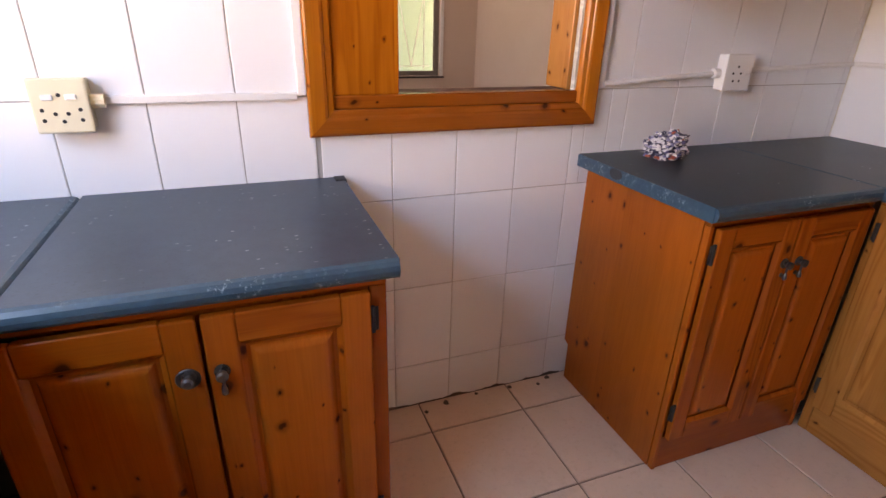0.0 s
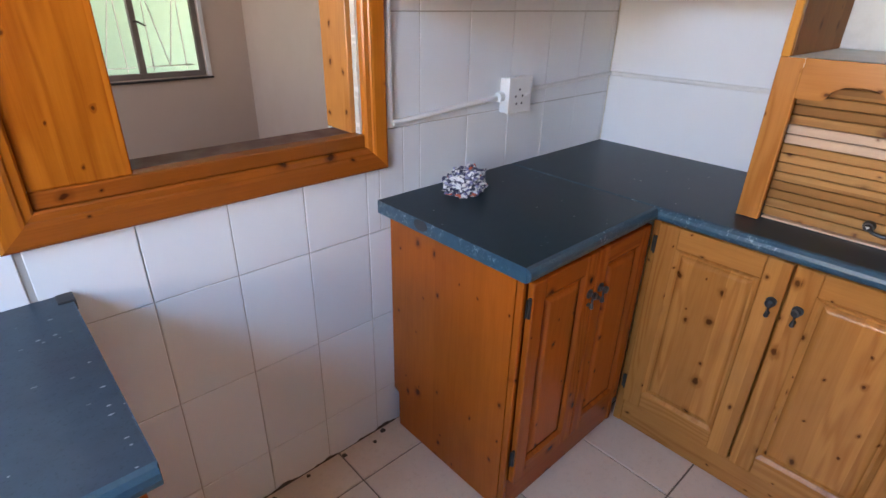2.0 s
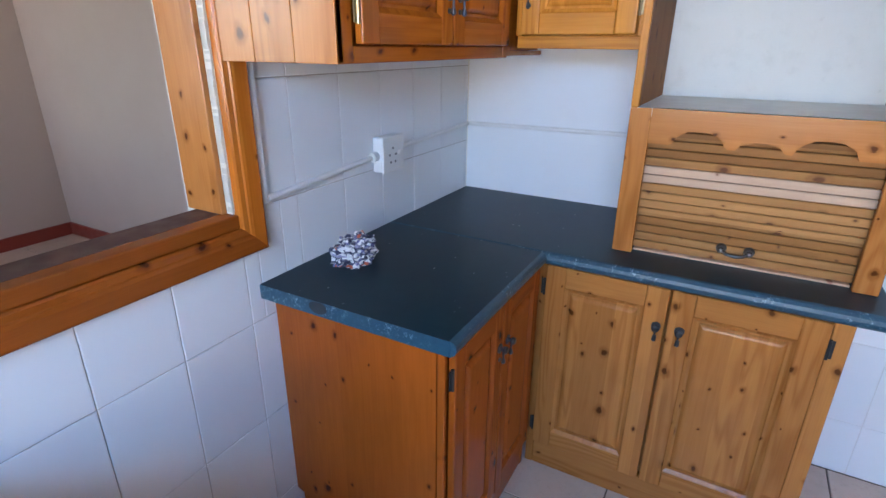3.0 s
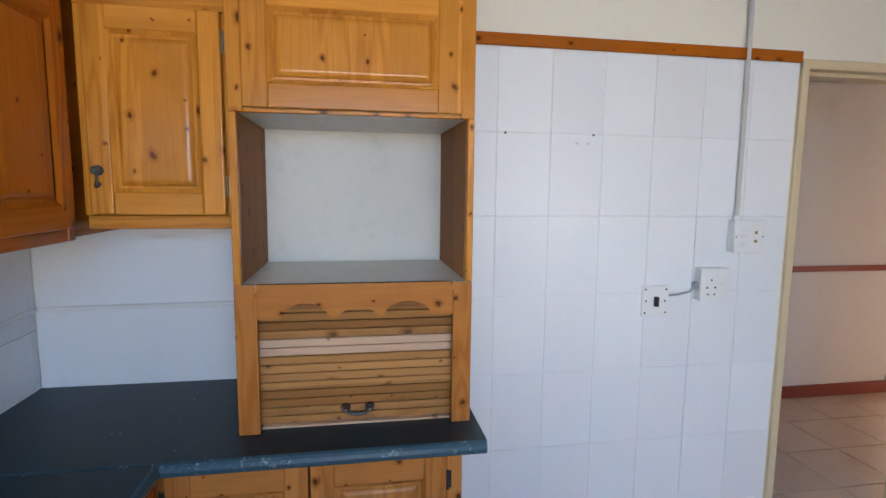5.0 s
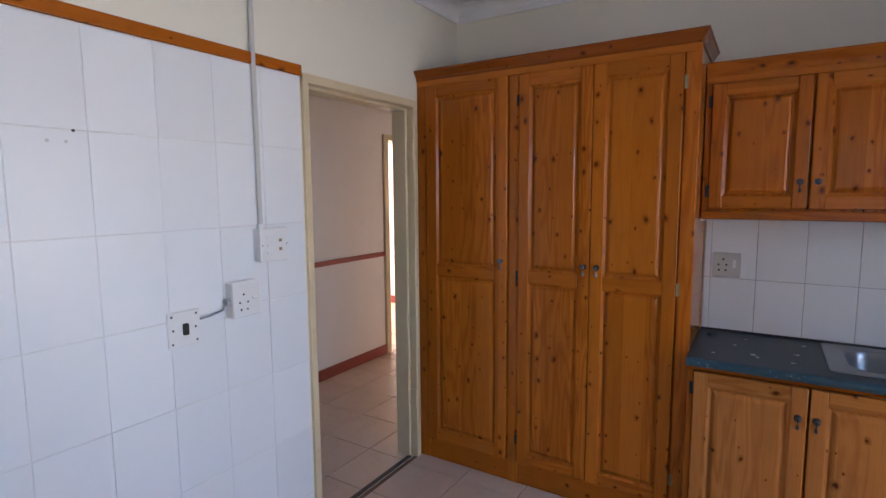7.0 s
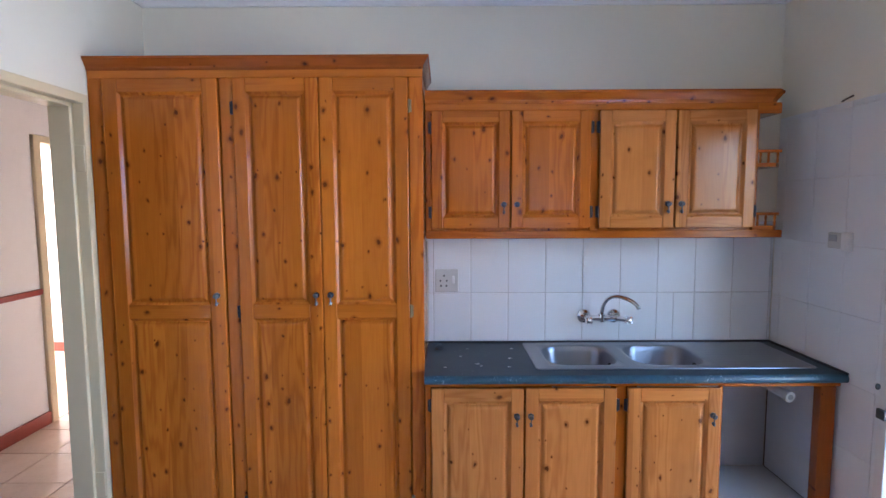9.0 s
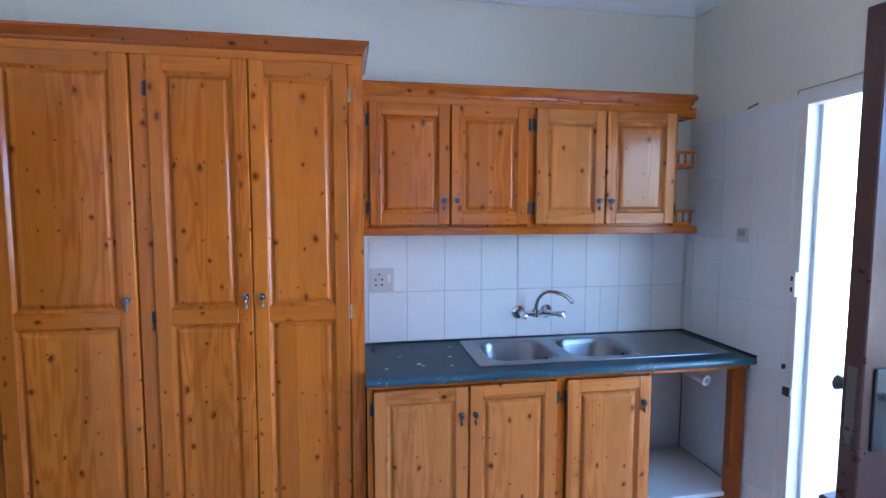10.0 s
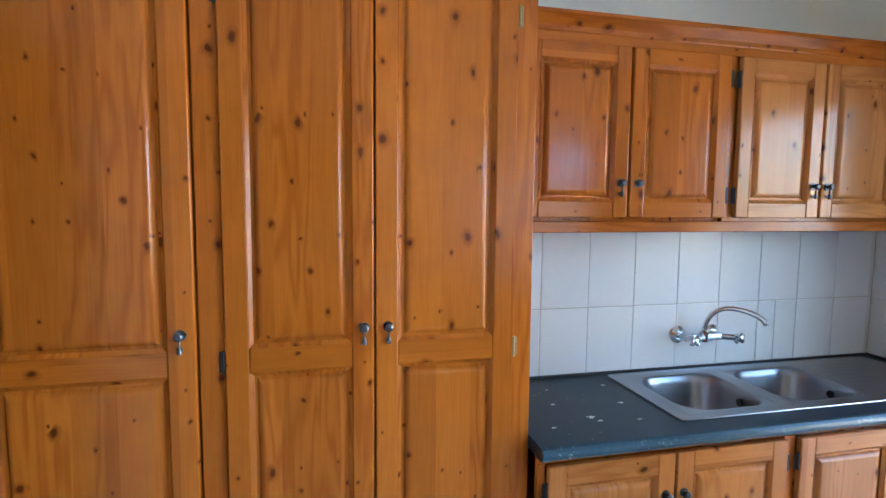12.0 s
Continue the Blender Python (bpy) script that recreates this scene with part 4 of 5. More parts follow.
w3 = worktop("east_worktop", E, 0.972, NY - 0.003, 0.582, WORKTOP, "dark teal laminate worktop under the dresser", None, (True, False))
w4 = worktop("left_worktop", N, 0.384, 0.985, 0.572, 0.833, "scratched grey-teal laminate worktop with worn blue edge", None, (False, True), SHEENLAMINATE)
w5 = worktop("window_worktop", W, 0.60, NY - 0.003, 0.715, 0.833, "grey-teal laminate worktop under the window", None, (True, False), SHEENLAMINATE)
part("corner_block", one_box((0.962, NY - 0.046, 0.812), (0.991, NY - 0.006, 0.8365), 0.002), BLACKRUB, w4, "bare black corner of the worktop")


def sink():
    s = thing("double_sink", (0.36, -1.48, WORKTOP), "stainless steel double bowl sink with drainer set in the worktop", "sink")
    x0, x1, y0, y1, z = -0.262, 0.972, -1.690, -1.262, WORKTOP + 0.004
    bowls = [(0.575, 0.905, -1.635, -1.310), (0.175, 0.505, -1.635, -1.310)]

    def rounded(a0, a1, b0, b1, r, zz, n=5):
        out = []
        for cx, cy, s0 in ((a1 - r, b1 - r, 0), (a0 + r, b1 - r, 90), (a0 + r, b0 + r, 180), (a1 - r, b0 + r, 270)):
            for k in range(n + 1):
                t = radians(s0 + 90 * k / n)
                out.append(Vector((cx + r * math.cos(t), cy + r * math.sin(t), zz)))
        return out

    bm = bmesh.new()
    xs = [x0, bowls[1][0] - 0.012, bowls[1][1] + 0.012, bowls[0][0] - 0.012, bowls[0][1] + 0.012, x1]
    ys = [y0, -1.647, -1.298, y1]
    grid = [[bm.verts.new((x, y, z)) for y in ys] for x in xs]
    for i in range(5):
        for j in range(3):
            if not (j == 1 and i in (1, 3)):
                bm.faces.new((grid[i][j], grid[i + 1][j], grid[i + 1][j + 1], grid[i][j + 1]))
    part("deck", bm, STEEL, s)
    bm = bmesh.new()
    tube(bm, rounded(x0, x1, y0, y1, 0.02, z - 0.001) + [Vector((x1, y1 - 0.02, z - 0.001))], 0.0028, 6)
    part("rim", bm, STEEL, s)
    for a0, a1, b0, b1 in bowls:
        bm = bmesh.new()
        outer = [Vector(p) for p in rounded(a0 - 0.012, a1 + 0.012, b0 - 0.012, b1 + 0.012, 0.0004, z)]
        rings = [outer] + [rounded(a0 + i, a1 - i, b0 + i, b1 - i, max(0.095 - i * 0.5, 0.05), z - dz) for i, dz in ((0, 0.0), (0.004, 0.006), (0.010, 0.03), (0.020, 0.115), (0.032, 0.137), (0.060, 0.148))]
        vr = [[bm.verts.new(p) for p in r] for r in rings]
        for r, q in zip(vr, vr[1:]):
            for k in range(len(r)):
                j = (k + 1) % len(r)
                bm.faces.new((r[k], r[j], q[j], q[k]))
        bm.faces.new(vr[-1])
        b = part("bowl", bm, STEEL, s, smooth=True)
        cx, cy = (a0 + a1) / 2, (b0 + b1) / 2
        part("drain", tube(bmesh.new(), [(cx, cy, z - 0.147), (cx, cy, z - 0.143)], [0.04, 0.036], 20), CHROME, b)
        part("overflow", tube(bmesh.new(), [(a0 + 0.016, cy + 0.03, z - 0.045), (a0 + 0.022, cy + 0.03, z - 0.045)], 0.014, 12), DARK, b)
    for k in range(9):
        y = -1.62 + k * 0.038
        bm = bmesh.new()
        tube(bm, [(-0.225, y, z - 0.0016), (0.12, y, z - 0.0016)], 0.0022, 8)
        part("drainer_rib", bm, STEEL, s)


sink()


def tap():
    t = thing("wall_tap", (0.57, SY, 0.99), "chrome wall mixer tap with swan neck spout", "tap")
    z = 0.990
    for x in (0.648, 0.492):
        bm = bmesh.new()
        tube(bm, [(x, SY + 0.006, z), (x, SY + 0.012, z), (x, SY + 0.022, z)], [0.037, 0.034, 0.020], 18)
        tube(bm, [(x, SY + 0.022, z), (x, SY + 0.075, z)], 0.013, 14)
        fl = part("flange", bm, CHROME, t)
        bm = bmesh.new()
        c = Vector((x - (0.045 if x < 0.55 else -0.0), SY + 0.105, z))
        tube(bm, [(x, SY + 0.070, z), c], 0.013, 12)
        for k in range(4):
            a = math.pi / 4 + k * math.pi / 2
            e = Vector((math.cos(a) * 0.022, 0.006, math.sin(a) * 0.022))
            tube(bm, [c, c + e], [0.010, 0.008], 8)
        ball(bm, c + Vector((0, 0.008, 0)), 0.016, (1, 0.7, 1), 2)
        part("tap_handle", bm, CHROME, t, "chrome cross handle")
    bm = bmesh.new()
    tube(bm, [(0.655, SY + 0.062, z), (0.485, SY + 0.062, z)], 0.016, 12)
    tube(bm, [(0.57, SY + 0.062, z - 0.018), (0.57, SY + 0.062, z + 0.022)], 0.018, 14)
    part("body", bm, CHROME, t)
    pts = []
    dirv = Vector((-0.62, 0.78, 0)).normalized()
    for k in range(17):
        u = k / 16
        a = u * math.pi * 1.02
        pts.append(Vector((0.57, SY + 0.062, z + 0.02)) + dirv * (0.09 * (1 - math.cos(a))) * (0.9 + 0.25 * u) + Vector((0, 0, 0.105 * math.sin(min(a, math.pi * 0.5)) if a < math.pi / 2 else 0.105 - 0.045 * (1 - math.sin(a)))))
    part("spout", tube(bmesh.new(), pts, 0.0098, 12), CHROME, t, smooth=True)


tap()


def north_base():
    c = thing("north_base_cupboard", (2.06, NY, 0), "two-door amber pine base cupboard beside the gap", "cupboard")
    face = NY - 1.832
    x0, x1, zt = 1.778, 2.372, 0.812
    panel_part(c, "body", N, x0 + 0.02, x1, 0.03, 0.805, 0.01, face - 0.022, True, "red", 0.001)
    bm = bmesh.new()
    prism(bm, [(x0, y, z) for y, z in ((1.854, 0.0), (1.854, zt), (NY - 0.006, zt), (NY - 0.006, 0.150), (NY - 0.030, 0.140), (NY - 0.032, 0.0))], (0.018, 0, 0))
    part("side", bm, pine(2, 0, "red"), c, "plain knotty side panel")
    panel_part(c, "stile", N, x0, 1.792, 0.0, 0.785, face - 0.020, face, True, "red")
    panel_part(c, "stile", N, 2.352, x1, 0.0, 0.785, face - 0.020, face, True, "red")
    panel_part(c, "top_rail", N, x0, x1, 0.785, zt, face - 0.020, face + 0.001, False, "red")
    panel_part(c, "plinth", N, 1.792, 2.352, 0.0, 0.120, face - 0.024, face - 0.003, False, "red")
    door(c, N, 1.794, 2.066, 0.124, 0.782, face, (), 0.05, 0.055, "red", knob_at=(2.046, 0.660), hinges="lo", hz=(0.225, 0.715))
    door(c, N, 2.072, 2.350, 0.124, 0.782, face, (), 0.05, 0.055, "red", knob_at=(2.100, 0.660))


north_base()


def east_base():
    c = thing("east_base_cupboard", (EX, 1.41, 0), "two-door honey pine base cupboard under the dresser", "cupboard")
    face = EX - 2.388
    y0, y1, zt = 1.022, 1.828, 0.812
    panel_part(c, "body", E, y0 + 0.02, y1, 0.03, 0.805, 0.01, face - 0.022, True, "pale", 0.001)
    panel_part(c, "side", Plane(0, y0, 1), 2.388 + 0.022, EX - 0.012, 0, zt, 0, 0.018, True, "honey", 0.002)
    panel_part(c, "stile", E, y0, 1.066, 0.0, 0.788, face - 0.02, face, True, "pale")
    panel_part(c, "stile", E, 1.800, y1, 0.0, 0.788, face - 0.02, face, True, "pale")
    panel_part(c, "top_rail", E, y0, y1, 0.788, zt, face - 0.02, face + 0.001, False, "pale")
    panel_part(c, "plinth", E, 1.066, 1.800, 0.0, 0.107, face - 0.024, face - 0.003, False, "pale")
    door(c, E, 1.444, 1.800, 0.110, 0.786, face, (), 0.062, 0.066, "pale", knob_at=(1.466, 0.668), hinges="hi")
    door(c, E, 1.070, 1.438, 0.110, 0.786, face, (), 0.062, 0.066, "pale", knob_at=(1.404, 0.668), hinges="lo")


east_base()


def left_base():
    c = thing("left_base_cupboard", (0.65, NY, 0), "two-door amber pine base cupboard under the scratched worktop", "cupboard")
    face = NY - 1.812
    x0, x1, zt = 0.384, 0.968, 0.795
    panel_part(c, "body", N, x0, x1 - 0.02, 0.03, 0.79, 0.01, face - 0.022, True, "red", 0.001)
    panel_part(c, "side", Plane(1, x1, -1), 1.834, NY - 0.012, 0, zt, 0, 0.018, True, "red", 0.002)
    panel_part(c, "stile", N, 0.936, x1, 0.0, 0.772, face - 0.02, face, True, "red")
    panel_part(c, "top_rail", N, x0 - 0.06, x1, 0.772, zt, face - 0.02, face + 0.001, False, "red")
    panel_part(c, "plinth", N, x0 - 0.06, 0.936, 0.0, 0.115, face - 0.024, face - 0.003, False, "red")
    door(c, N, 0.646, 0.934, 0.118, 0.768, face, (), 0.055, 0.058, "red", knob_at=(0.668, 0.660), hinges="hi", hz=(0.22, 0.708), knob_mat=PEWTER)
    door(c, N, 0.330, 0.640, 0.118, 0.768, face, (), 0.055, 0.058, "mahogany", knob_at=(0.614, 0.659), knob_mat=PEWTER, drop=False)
    part("rose", tube(bmesh.new(), [N.p(0.613, 0.655, face + 0.0195), N.p(0.613, 0.655, face + 0.0225)], [0.021, 0.019], 18), IRON, c, "round dark knob backplate")
    d = thing("window_base_cupboard", (0.0, 1.2, 0), "amber pine base cupboard under the window worktop", "cupboard")
    panel_part(d, "body", W, 0.62, 1.80, 0.03, 0.794, 0.01, 0.62, True, "red", 0.001)
    panel_part(d, "front", W, 0.62, 1.80, 0.0, 0.794, 0.621, 0.64, True, "red", 0.002)


left_base()


def north_wall_cupboard():
    c = thing("corner_wall_cupboard", (2.1, NY, 1.38), "two-door amber pine wall cupboard above the worktop", "cupboard")
    face = NY - 2.018
    x0, x1, z0 = 1.702, 2.884, 1.378
    panel_part(c, "body", N, x0 + 0.02, x1 - 0.06, z0 + 0.02, 2.01, 0.006, face - 0.022, True, "amber", 0.001)
    for ya, yb in ((2.018, 2.120), (2.121, 2.226), (2.227, NY - 0.010)):
        panel_part(c, "side_board", Plane(1, x0, 1), ya, yb, z0, 2.015, 0, 0.018, True, "pale", 0.0015, label="plain yellow side board")
    panel_part(c, "bottom", N, x0 + 0.018, x1 - 0.02, z0 + 0.004, z0 + 0.019, 0.012, face - 0.022, False, "amber", 0.001)
    panel_part(c, "stile", N, x0 + 0.001, 1.752, z0, 1.96, face - 0.022, face, True, "amber")
    panel_part(c, "stile", N, 2.458, 2.492, z0, 1.96, face - 0.022, face, True, "amber")
    panel_part(c, "bottom_rail", N, 1.752, 2.458, z0, z0 + 0.032, face - 0.022, face - 0.001, False, "amber")
    panel_part(c, "top_rail", N, x0, 2.492, 1.96, 2.015, face - 0.022, face + 0.001, False, "amber")
    crown(c, N, x0, 2.56, 2.012, 2.088, face, 0.034, True, False, "amber")
    door(c, N, 1.756, 2.108, z0 + 0.034, 1.957, face, (), 0.054, 0.058, "amber", knob_at=(2.084, 1.52), hinges="lo", hinge_mat=BRASS, hz=(1.475, 1.88))
    door(c, N, 2.114, 2.456, z0 + 0.034, 1.957, face, (), 0.054, 0.058, "amber", knob_at=(2.138, 1.52))
    e = thing("east_wall_cupboard", (EX, 1.82, 1.40), "single-door honey pine wall cupboard in the corner", "cupboard")
    fe = EX - 2.508
    panel_part(e, "body", E, 1.632, 1.995, 1.425, 2.01, 0.006, fe - 0.022, True, "golden", 0.001)
    panel_part(e, "bottom_rail", E, 1.630, 1.994, 1.405, 1.440, 0.006, fe, False, "golden")
    panel_part(e, "stile", E, 1.980, 2.000, 1.440, 1.965, fe - 0.022, fe, True, "golden")
    panel_part(e, "stile", E, 1.630, 1.650, 1.440, 1.965, fe - 0.022, fe, True, "golden")
    panel_part(e, "top_rail", E, 1.630, 2.000, 1.965, 2.015, fe - 0.022, fe + 0.001, False, "golden")
    crown(e, E, 1.63, 2.0, 2.012, 2.088, fe, 0.034, False, False, "golden")
    door(e, E, 1.652, 1.978, 1.443, 1.962, fe, (), 0.056, 0.058, "golden", knob_at=(1.955, 1.555), hinges="lo", hinge_mat=BRASS)


north_wall_cupboard()


def dresser():
    """Counter-top unit: tambour box below, open oven niche, panelled door above."""
    c = thing("dresser_unit", (EX, 1.31, WORKTOP), "pale pine dresser with tambour box and open niche on the worktop", "dresser")
    face = EX - 2.432
    y0, y1, top = 0.992, 1.628, 2.30
    for y, s in ((y0, 1), (y1, -1)):
        panel_part(c, "side", Plane(0, y, s), 2.432 + 0.020, EX - 0.008, WORKTOP + 0.001, top, 0, 0.016, True, "pale", 0.002)
    panel_part(c, "stile", E, y0, 1.046, WORKTOP + 0.001, 1.262, face - 0.02, face, True, "pale")
    panel_part(c, "stile", E, 1.572, y1, WORKTOP + 0.001, 1.262, face - 0.02, face, True, "pale")
    for ya, yb, yc, yd in ((y0, 1.010, y0, 1.031), (1.608, y1, 1.591, y1)):
        panel_part(c, "stile", E, ya, yb, 1.262, 1.706, face - 0.02, face, True, "golden")
        panel_part(c, "stile", E, yc, yd, 1.706, top, face - 0.02, face, True, "golden")
    # scalloped valance over the tambour
    bm = bmesh.new()
    zb, zt = 1.170, 1.262
    low = []
    ya, yb = 1.046, 1.572
    for k in range(61):
        y = ya + (yb - ya) * k / 60
        z = zb
        for cy, r, h in ((1.172, 0.064, 0.040), (1.308, 0.052, 0.023), (1.449, 0.062, 0.040)):
            u = (y - cy) / r
            if abs(u) < 1:
                z = max(z, zb + h * math.sqrt(1 - u * u))
        low.append((y, z))
    cols = [[bm.verts.new(E.p(y, zz, dd)) for zz, dd in ((z, face - 0.02), (z, face), (zt, face), (zt, face - 0.02))] for y, z in low]
    for p, q in zip(cols, cols[1:]):
        for i in range(4):
            bm.faces.new((p[i], p[(i + 1) % 4], q[(i + 1) % 4], q[i]))
    bm.faces.new(cols[0]), bm.faces.new(cols[-1])
    part("valance", bm, pine(1, 0, "pale"), c, "scalloped pine valance")
    # tambour slats; the top four are darker, shade under the valance put into their colour
    tones = ["slat", "slat", "raw_shade", "raw_shade", "slat", "slat", "slat", "slat", "bleached", "bleached", "slat", "raw_shade", "raw_shade", "raw_shade", "raw_shade"]
    z = WORKTOP + 0.007
    k = 0
    sh = part("shutter_rail", one_box(E.p(1.046, WORKTOP + 0.001, face - 0.060), E.p(1.572, WORKTOP + 0.0065, face - 0.030), 0.001), pine(1, 0, "bleached"), c, "pale bottom rail of the tambour")
    while z < 1.235:
        h = 0.0245
        back = max(0.0, z - 1.215) * 0.5
        part("slat", one_box(E.p(1.040, z, face - 0.076 - back), E.p(1.578, z + h - 0.0022, face - 0.046 - back), 0.0022), pine(1, 0, tones[k % 15]), sh)
        z += h
        k += 1
    bm = bmesh.new()
    zc = 0.895
    for a in (1.277, 1.345):
        tube(bm, [E.p(a, zc, face - 0.047), E.p(a, zc, face - 0.032)], [0.014, 0.011], 14)
        ball(bm, E.p(a, zc, face - 0.028), 0.009, (1, 1, 1), 1)
    tube(bm, [E.p(1.277, zc, face - 0.028), E.p(1.292, zc - 0.007, face - 0.017), E.p(1.311, zc - 0.009, face - 0.014), E.p(1.330, zc - 0.007, face - 0.017), E.p(1.345, zc, face - 0.028)], 0.0048, 8)
    part("handle", bm, IRON, c, "dark iron bow handle on the tambour")
    # niche
    for y, sg in ((y0 + 0.016, 1), (y1 - 0.016, -1)):
        panel_part(c, "niche_lining", Plane(0, y, sg), 2.432 + 0.021, EX - 0.012, 1.263, 1.709, 0, 0.004, True, "raw_shade", 0.001, "plain brown lining board of the niche")
    part("niche_back", one_box(E.p(y0 + 0.016, 1.262, 0.0005), E.p(y1 - 0.016, 1.710, 0.0062)), STAINED, c, "stained white plaster back of the niche")
    part("niche_floor", one_box(E.p(y0 + 0.016, 1.240, 0.008), E.p(y1 - 0.016, 1.262, face - 0.001), 0.001), NICHEBOARD, c, "cream-white niche shelf")
    part("niche_top", one_box(E.p(y0 + 0.016, 1.710, 0.008), E.p(y1 - 0.016, 1.728, face - 0.021), 0.001), NICHEBOARD, c, "cream-white niche ceiling")
    panel_part(c, "door_rail", E, 1.031, 1.591, 1.706, 1.716, face - 0.020, face, False, "golden")
    door(c, E, 1.032, 1.590, 1.716, 2.02, face, (), 0.064, 0.060, "golden")
    panel_part(c, "upper_front", E, 1.031, 1.591, 2.024, top, face - 0.020, face, False, "golden")
    crown(c, E, y0, y1, top, top + 0.06, face, 0.034, tone="golden")


dresser()

# ---------------- electrical fittings ----------------


def holes(parent, plane, d, spots, r=0.004, mat=None):
    for a, z in spots:
        part("pin_hole", tube(bmesh.new(), [plane.p(a, z, d - 0.001), plane.p(a, z, d + 0.0008)], r, 10), mat or DARK, parent)


def socket_box(name, plane, a0, a1, z0, z1, depth, mat, label, pattern):
    s = thing(name, plane.p((a0 + a1) / 2, z0, 0), label, "socket")
    bm = bmesh.new()
    plane.box(bm, a0 + 0.003, a1 - 0.003, z0 + 0.003, z1 - 0.003, 0.004, depth - 0.008, 0.003)
    b = part("back_box", bm, mat, s)
    bm = bmesh.new()
    plane.box(bm, a0, a1, z0, z1, depth - 0.009, depth, 0.004, 2)
    f = part("faceplate", bm, mat, s)
    w, h = a1 - a0, z1 - z0
    holes(f, plane, depth, [(a0 + u * w, z0 + v * h) for u, v in pattern["holes"]], pattern.get("r", 0.004))
    for u, v in pattern.get("switches", ()):
        bm = bmesh.new()
        plane.box(bm, a0 + u * w - 0.011, a0 + u * w + 0.011, z0 + v * h - 0.006, z0 + v * h + 0.006, depth - 0.002, depth + 0.004, 0.002)
        part("switch", bm, PLASTIC, f, "white rocker switch")
    return s


socket_box("double_socket", N, 0.346, 0.452, 0.985, 1.098, 0.050, CREAMPLASTIC, "yellowed cream surface-mounted double socket box",
           {"holes": [(0.17, 0.43), (0.17, 0.24), (0.38, 0.36), (0.60, 0.36), (0.82, 0.43), (0.82, 0.24), (0.5, 0.70), (0.5, 0.22)], "switches": [(0.30, 0.66), (0.70, 0.66)], "r": 0.0042})
socket_box("corner_socket", N, 2.226, 2.342, 1.035, 1.150, 0.046, PLASTIC, "white surface-mounted socket box over the worktop",
           {"holes": [(0.45, 0.66), (0.30, 0.48), (0.58, 0.48), (0.34, 0.28), (0.56, 0.28)], "switches": [(0.80, 0.5)]})
socket_box("stove_socket", E, -0.139, -0.016, 1.087, 1.221, 0.052, PLASTIC, "white surface-mounted socket box on the tiled wall",
           {"holes": [(0.62, 0.64), (0.48, 0.42), (0.76, 0.42), (0.5, 0.22), (0.72, 0.22)], "switches": [(0.24, 0.5)]})
lsw = socket_box("light_switch", E, -0.284, -0.150, 1.278, 1.409, 0.050, PLASTIC, "white surface-mounted double light switch box",
                 {"holes": [(0.94, 0.5), (0.06, 0.5)], "switches": [(0.70, 0.72), (0.70, 0.50), (0.70, 0.28)], "r": 0.0025})
for v in (0.36, 0.62):
    part("slot", one_box(E.p(-0.252, 1.278 + v * 0.131 - 0.006, 0.0498), E.p(-0.238, 1.278 + v * 0.131 + 0.006, 0.0512), 0.0005), BRASS, lsw, "bare metal slot without its rocker")
iso = socket_box("isolator_switch", E, 0.090, 0.206, 1.025, 1.148, 0.012, PLASTIC, "white square isolator plate with dark lever",
                 {"holes": [(0.12, 0.12), (0.88, 0.12), (0.12, 0.88), (0.88, 0.88), (0.15, 0.5), (0.85, 0.5)], "switches": [], "r": 0.004})
part("lever", one_box(E.p(0.138, 1.065, 0.011), E.p(0.156, 1.105, 0.026), 0.004, 2), DARK, iso, "dark toggle lever")
s3 = socket_box("flush_socket", S, 1.304, 1.424, 1.120, 1.240, 0.013, SHELFGREY, "grey flush wall socket above the worktop",
                {"holes": [(0.62, 0.72), (0.5, 0.50), (0.78, 0.50), (0.52, 0.28), (0.76, 0.28)], "switches": [], "r": 0.005})
part("switch", one_box(S.p(1.324, 1.165, 0.012), S.p(1.338, 1.205, 0.018), 0.002), PLASTIC, s3, "white rocker switch")
th = thing("alarm_panel", W.p(-1.26, 1.378, 0), "small grey and white wall control box", "control box")
part("display_box", one_box(W.p(-1.325, 1.378, 0.004), W.p(-1.235, 1.446, 0.020), 0.003), SHELFGREY, th)
part("display", one_box(W.p(-1.315, 1.408, 0.019), W.p(-1.270, 1.438, 0.022)), GREYPLASTIC, th, "grey display window")
part("white_box", one_box(W.p(-1.232, 1.372, 0.004), W.p(-1.195, 1.450, 0.034), 0.004), PLASTIC, th, "white plastic box")


def conduit(name, runs, label, mat=None, r=0.008):
    c = thing(name, runs[0][0], label, "conduit")
    for k, run in enumerate(runs):
        part("pipe", tube(bmesh.new(), run, r, 10), mat or PLASTIC, c)
    return c


# trunking and conduit by the hatch
for nm, x, zlo, zhi in (("trunking_left", 0.897, 1.048, CEILING - 0.08), ("trunking_right", 1.7745, 1.052, CEILING - 0.08)):
    t = thing(nm.split("_")[0], (x, NY, zlo), "white plastic trunking running up beside the hatch", "trunking")
    part("channel", one_box((x - 0.011, NY - 0.020, zlo), (x + 0.011, NY - 0.004, zhi), 0.002), PLASTIC, t)
tl = thing("trunking", (0.68, NY, 1.036), "white plastic trunking from the cream socket to the hatch", "trunking")
part("channel", one_box((0.470, NY - 0.018, 1.038), (0.886, NY - 0.004, 1.056), 0.002), PLASTIC, tl)
part("gland", tube(bmesh.new(), [(0.450, NY - 0.022, 1.047), (0.476, NY - 0.022, 1.047)], 0.015, 12), CREAMPLASTIC, tl, "cream cable gland")
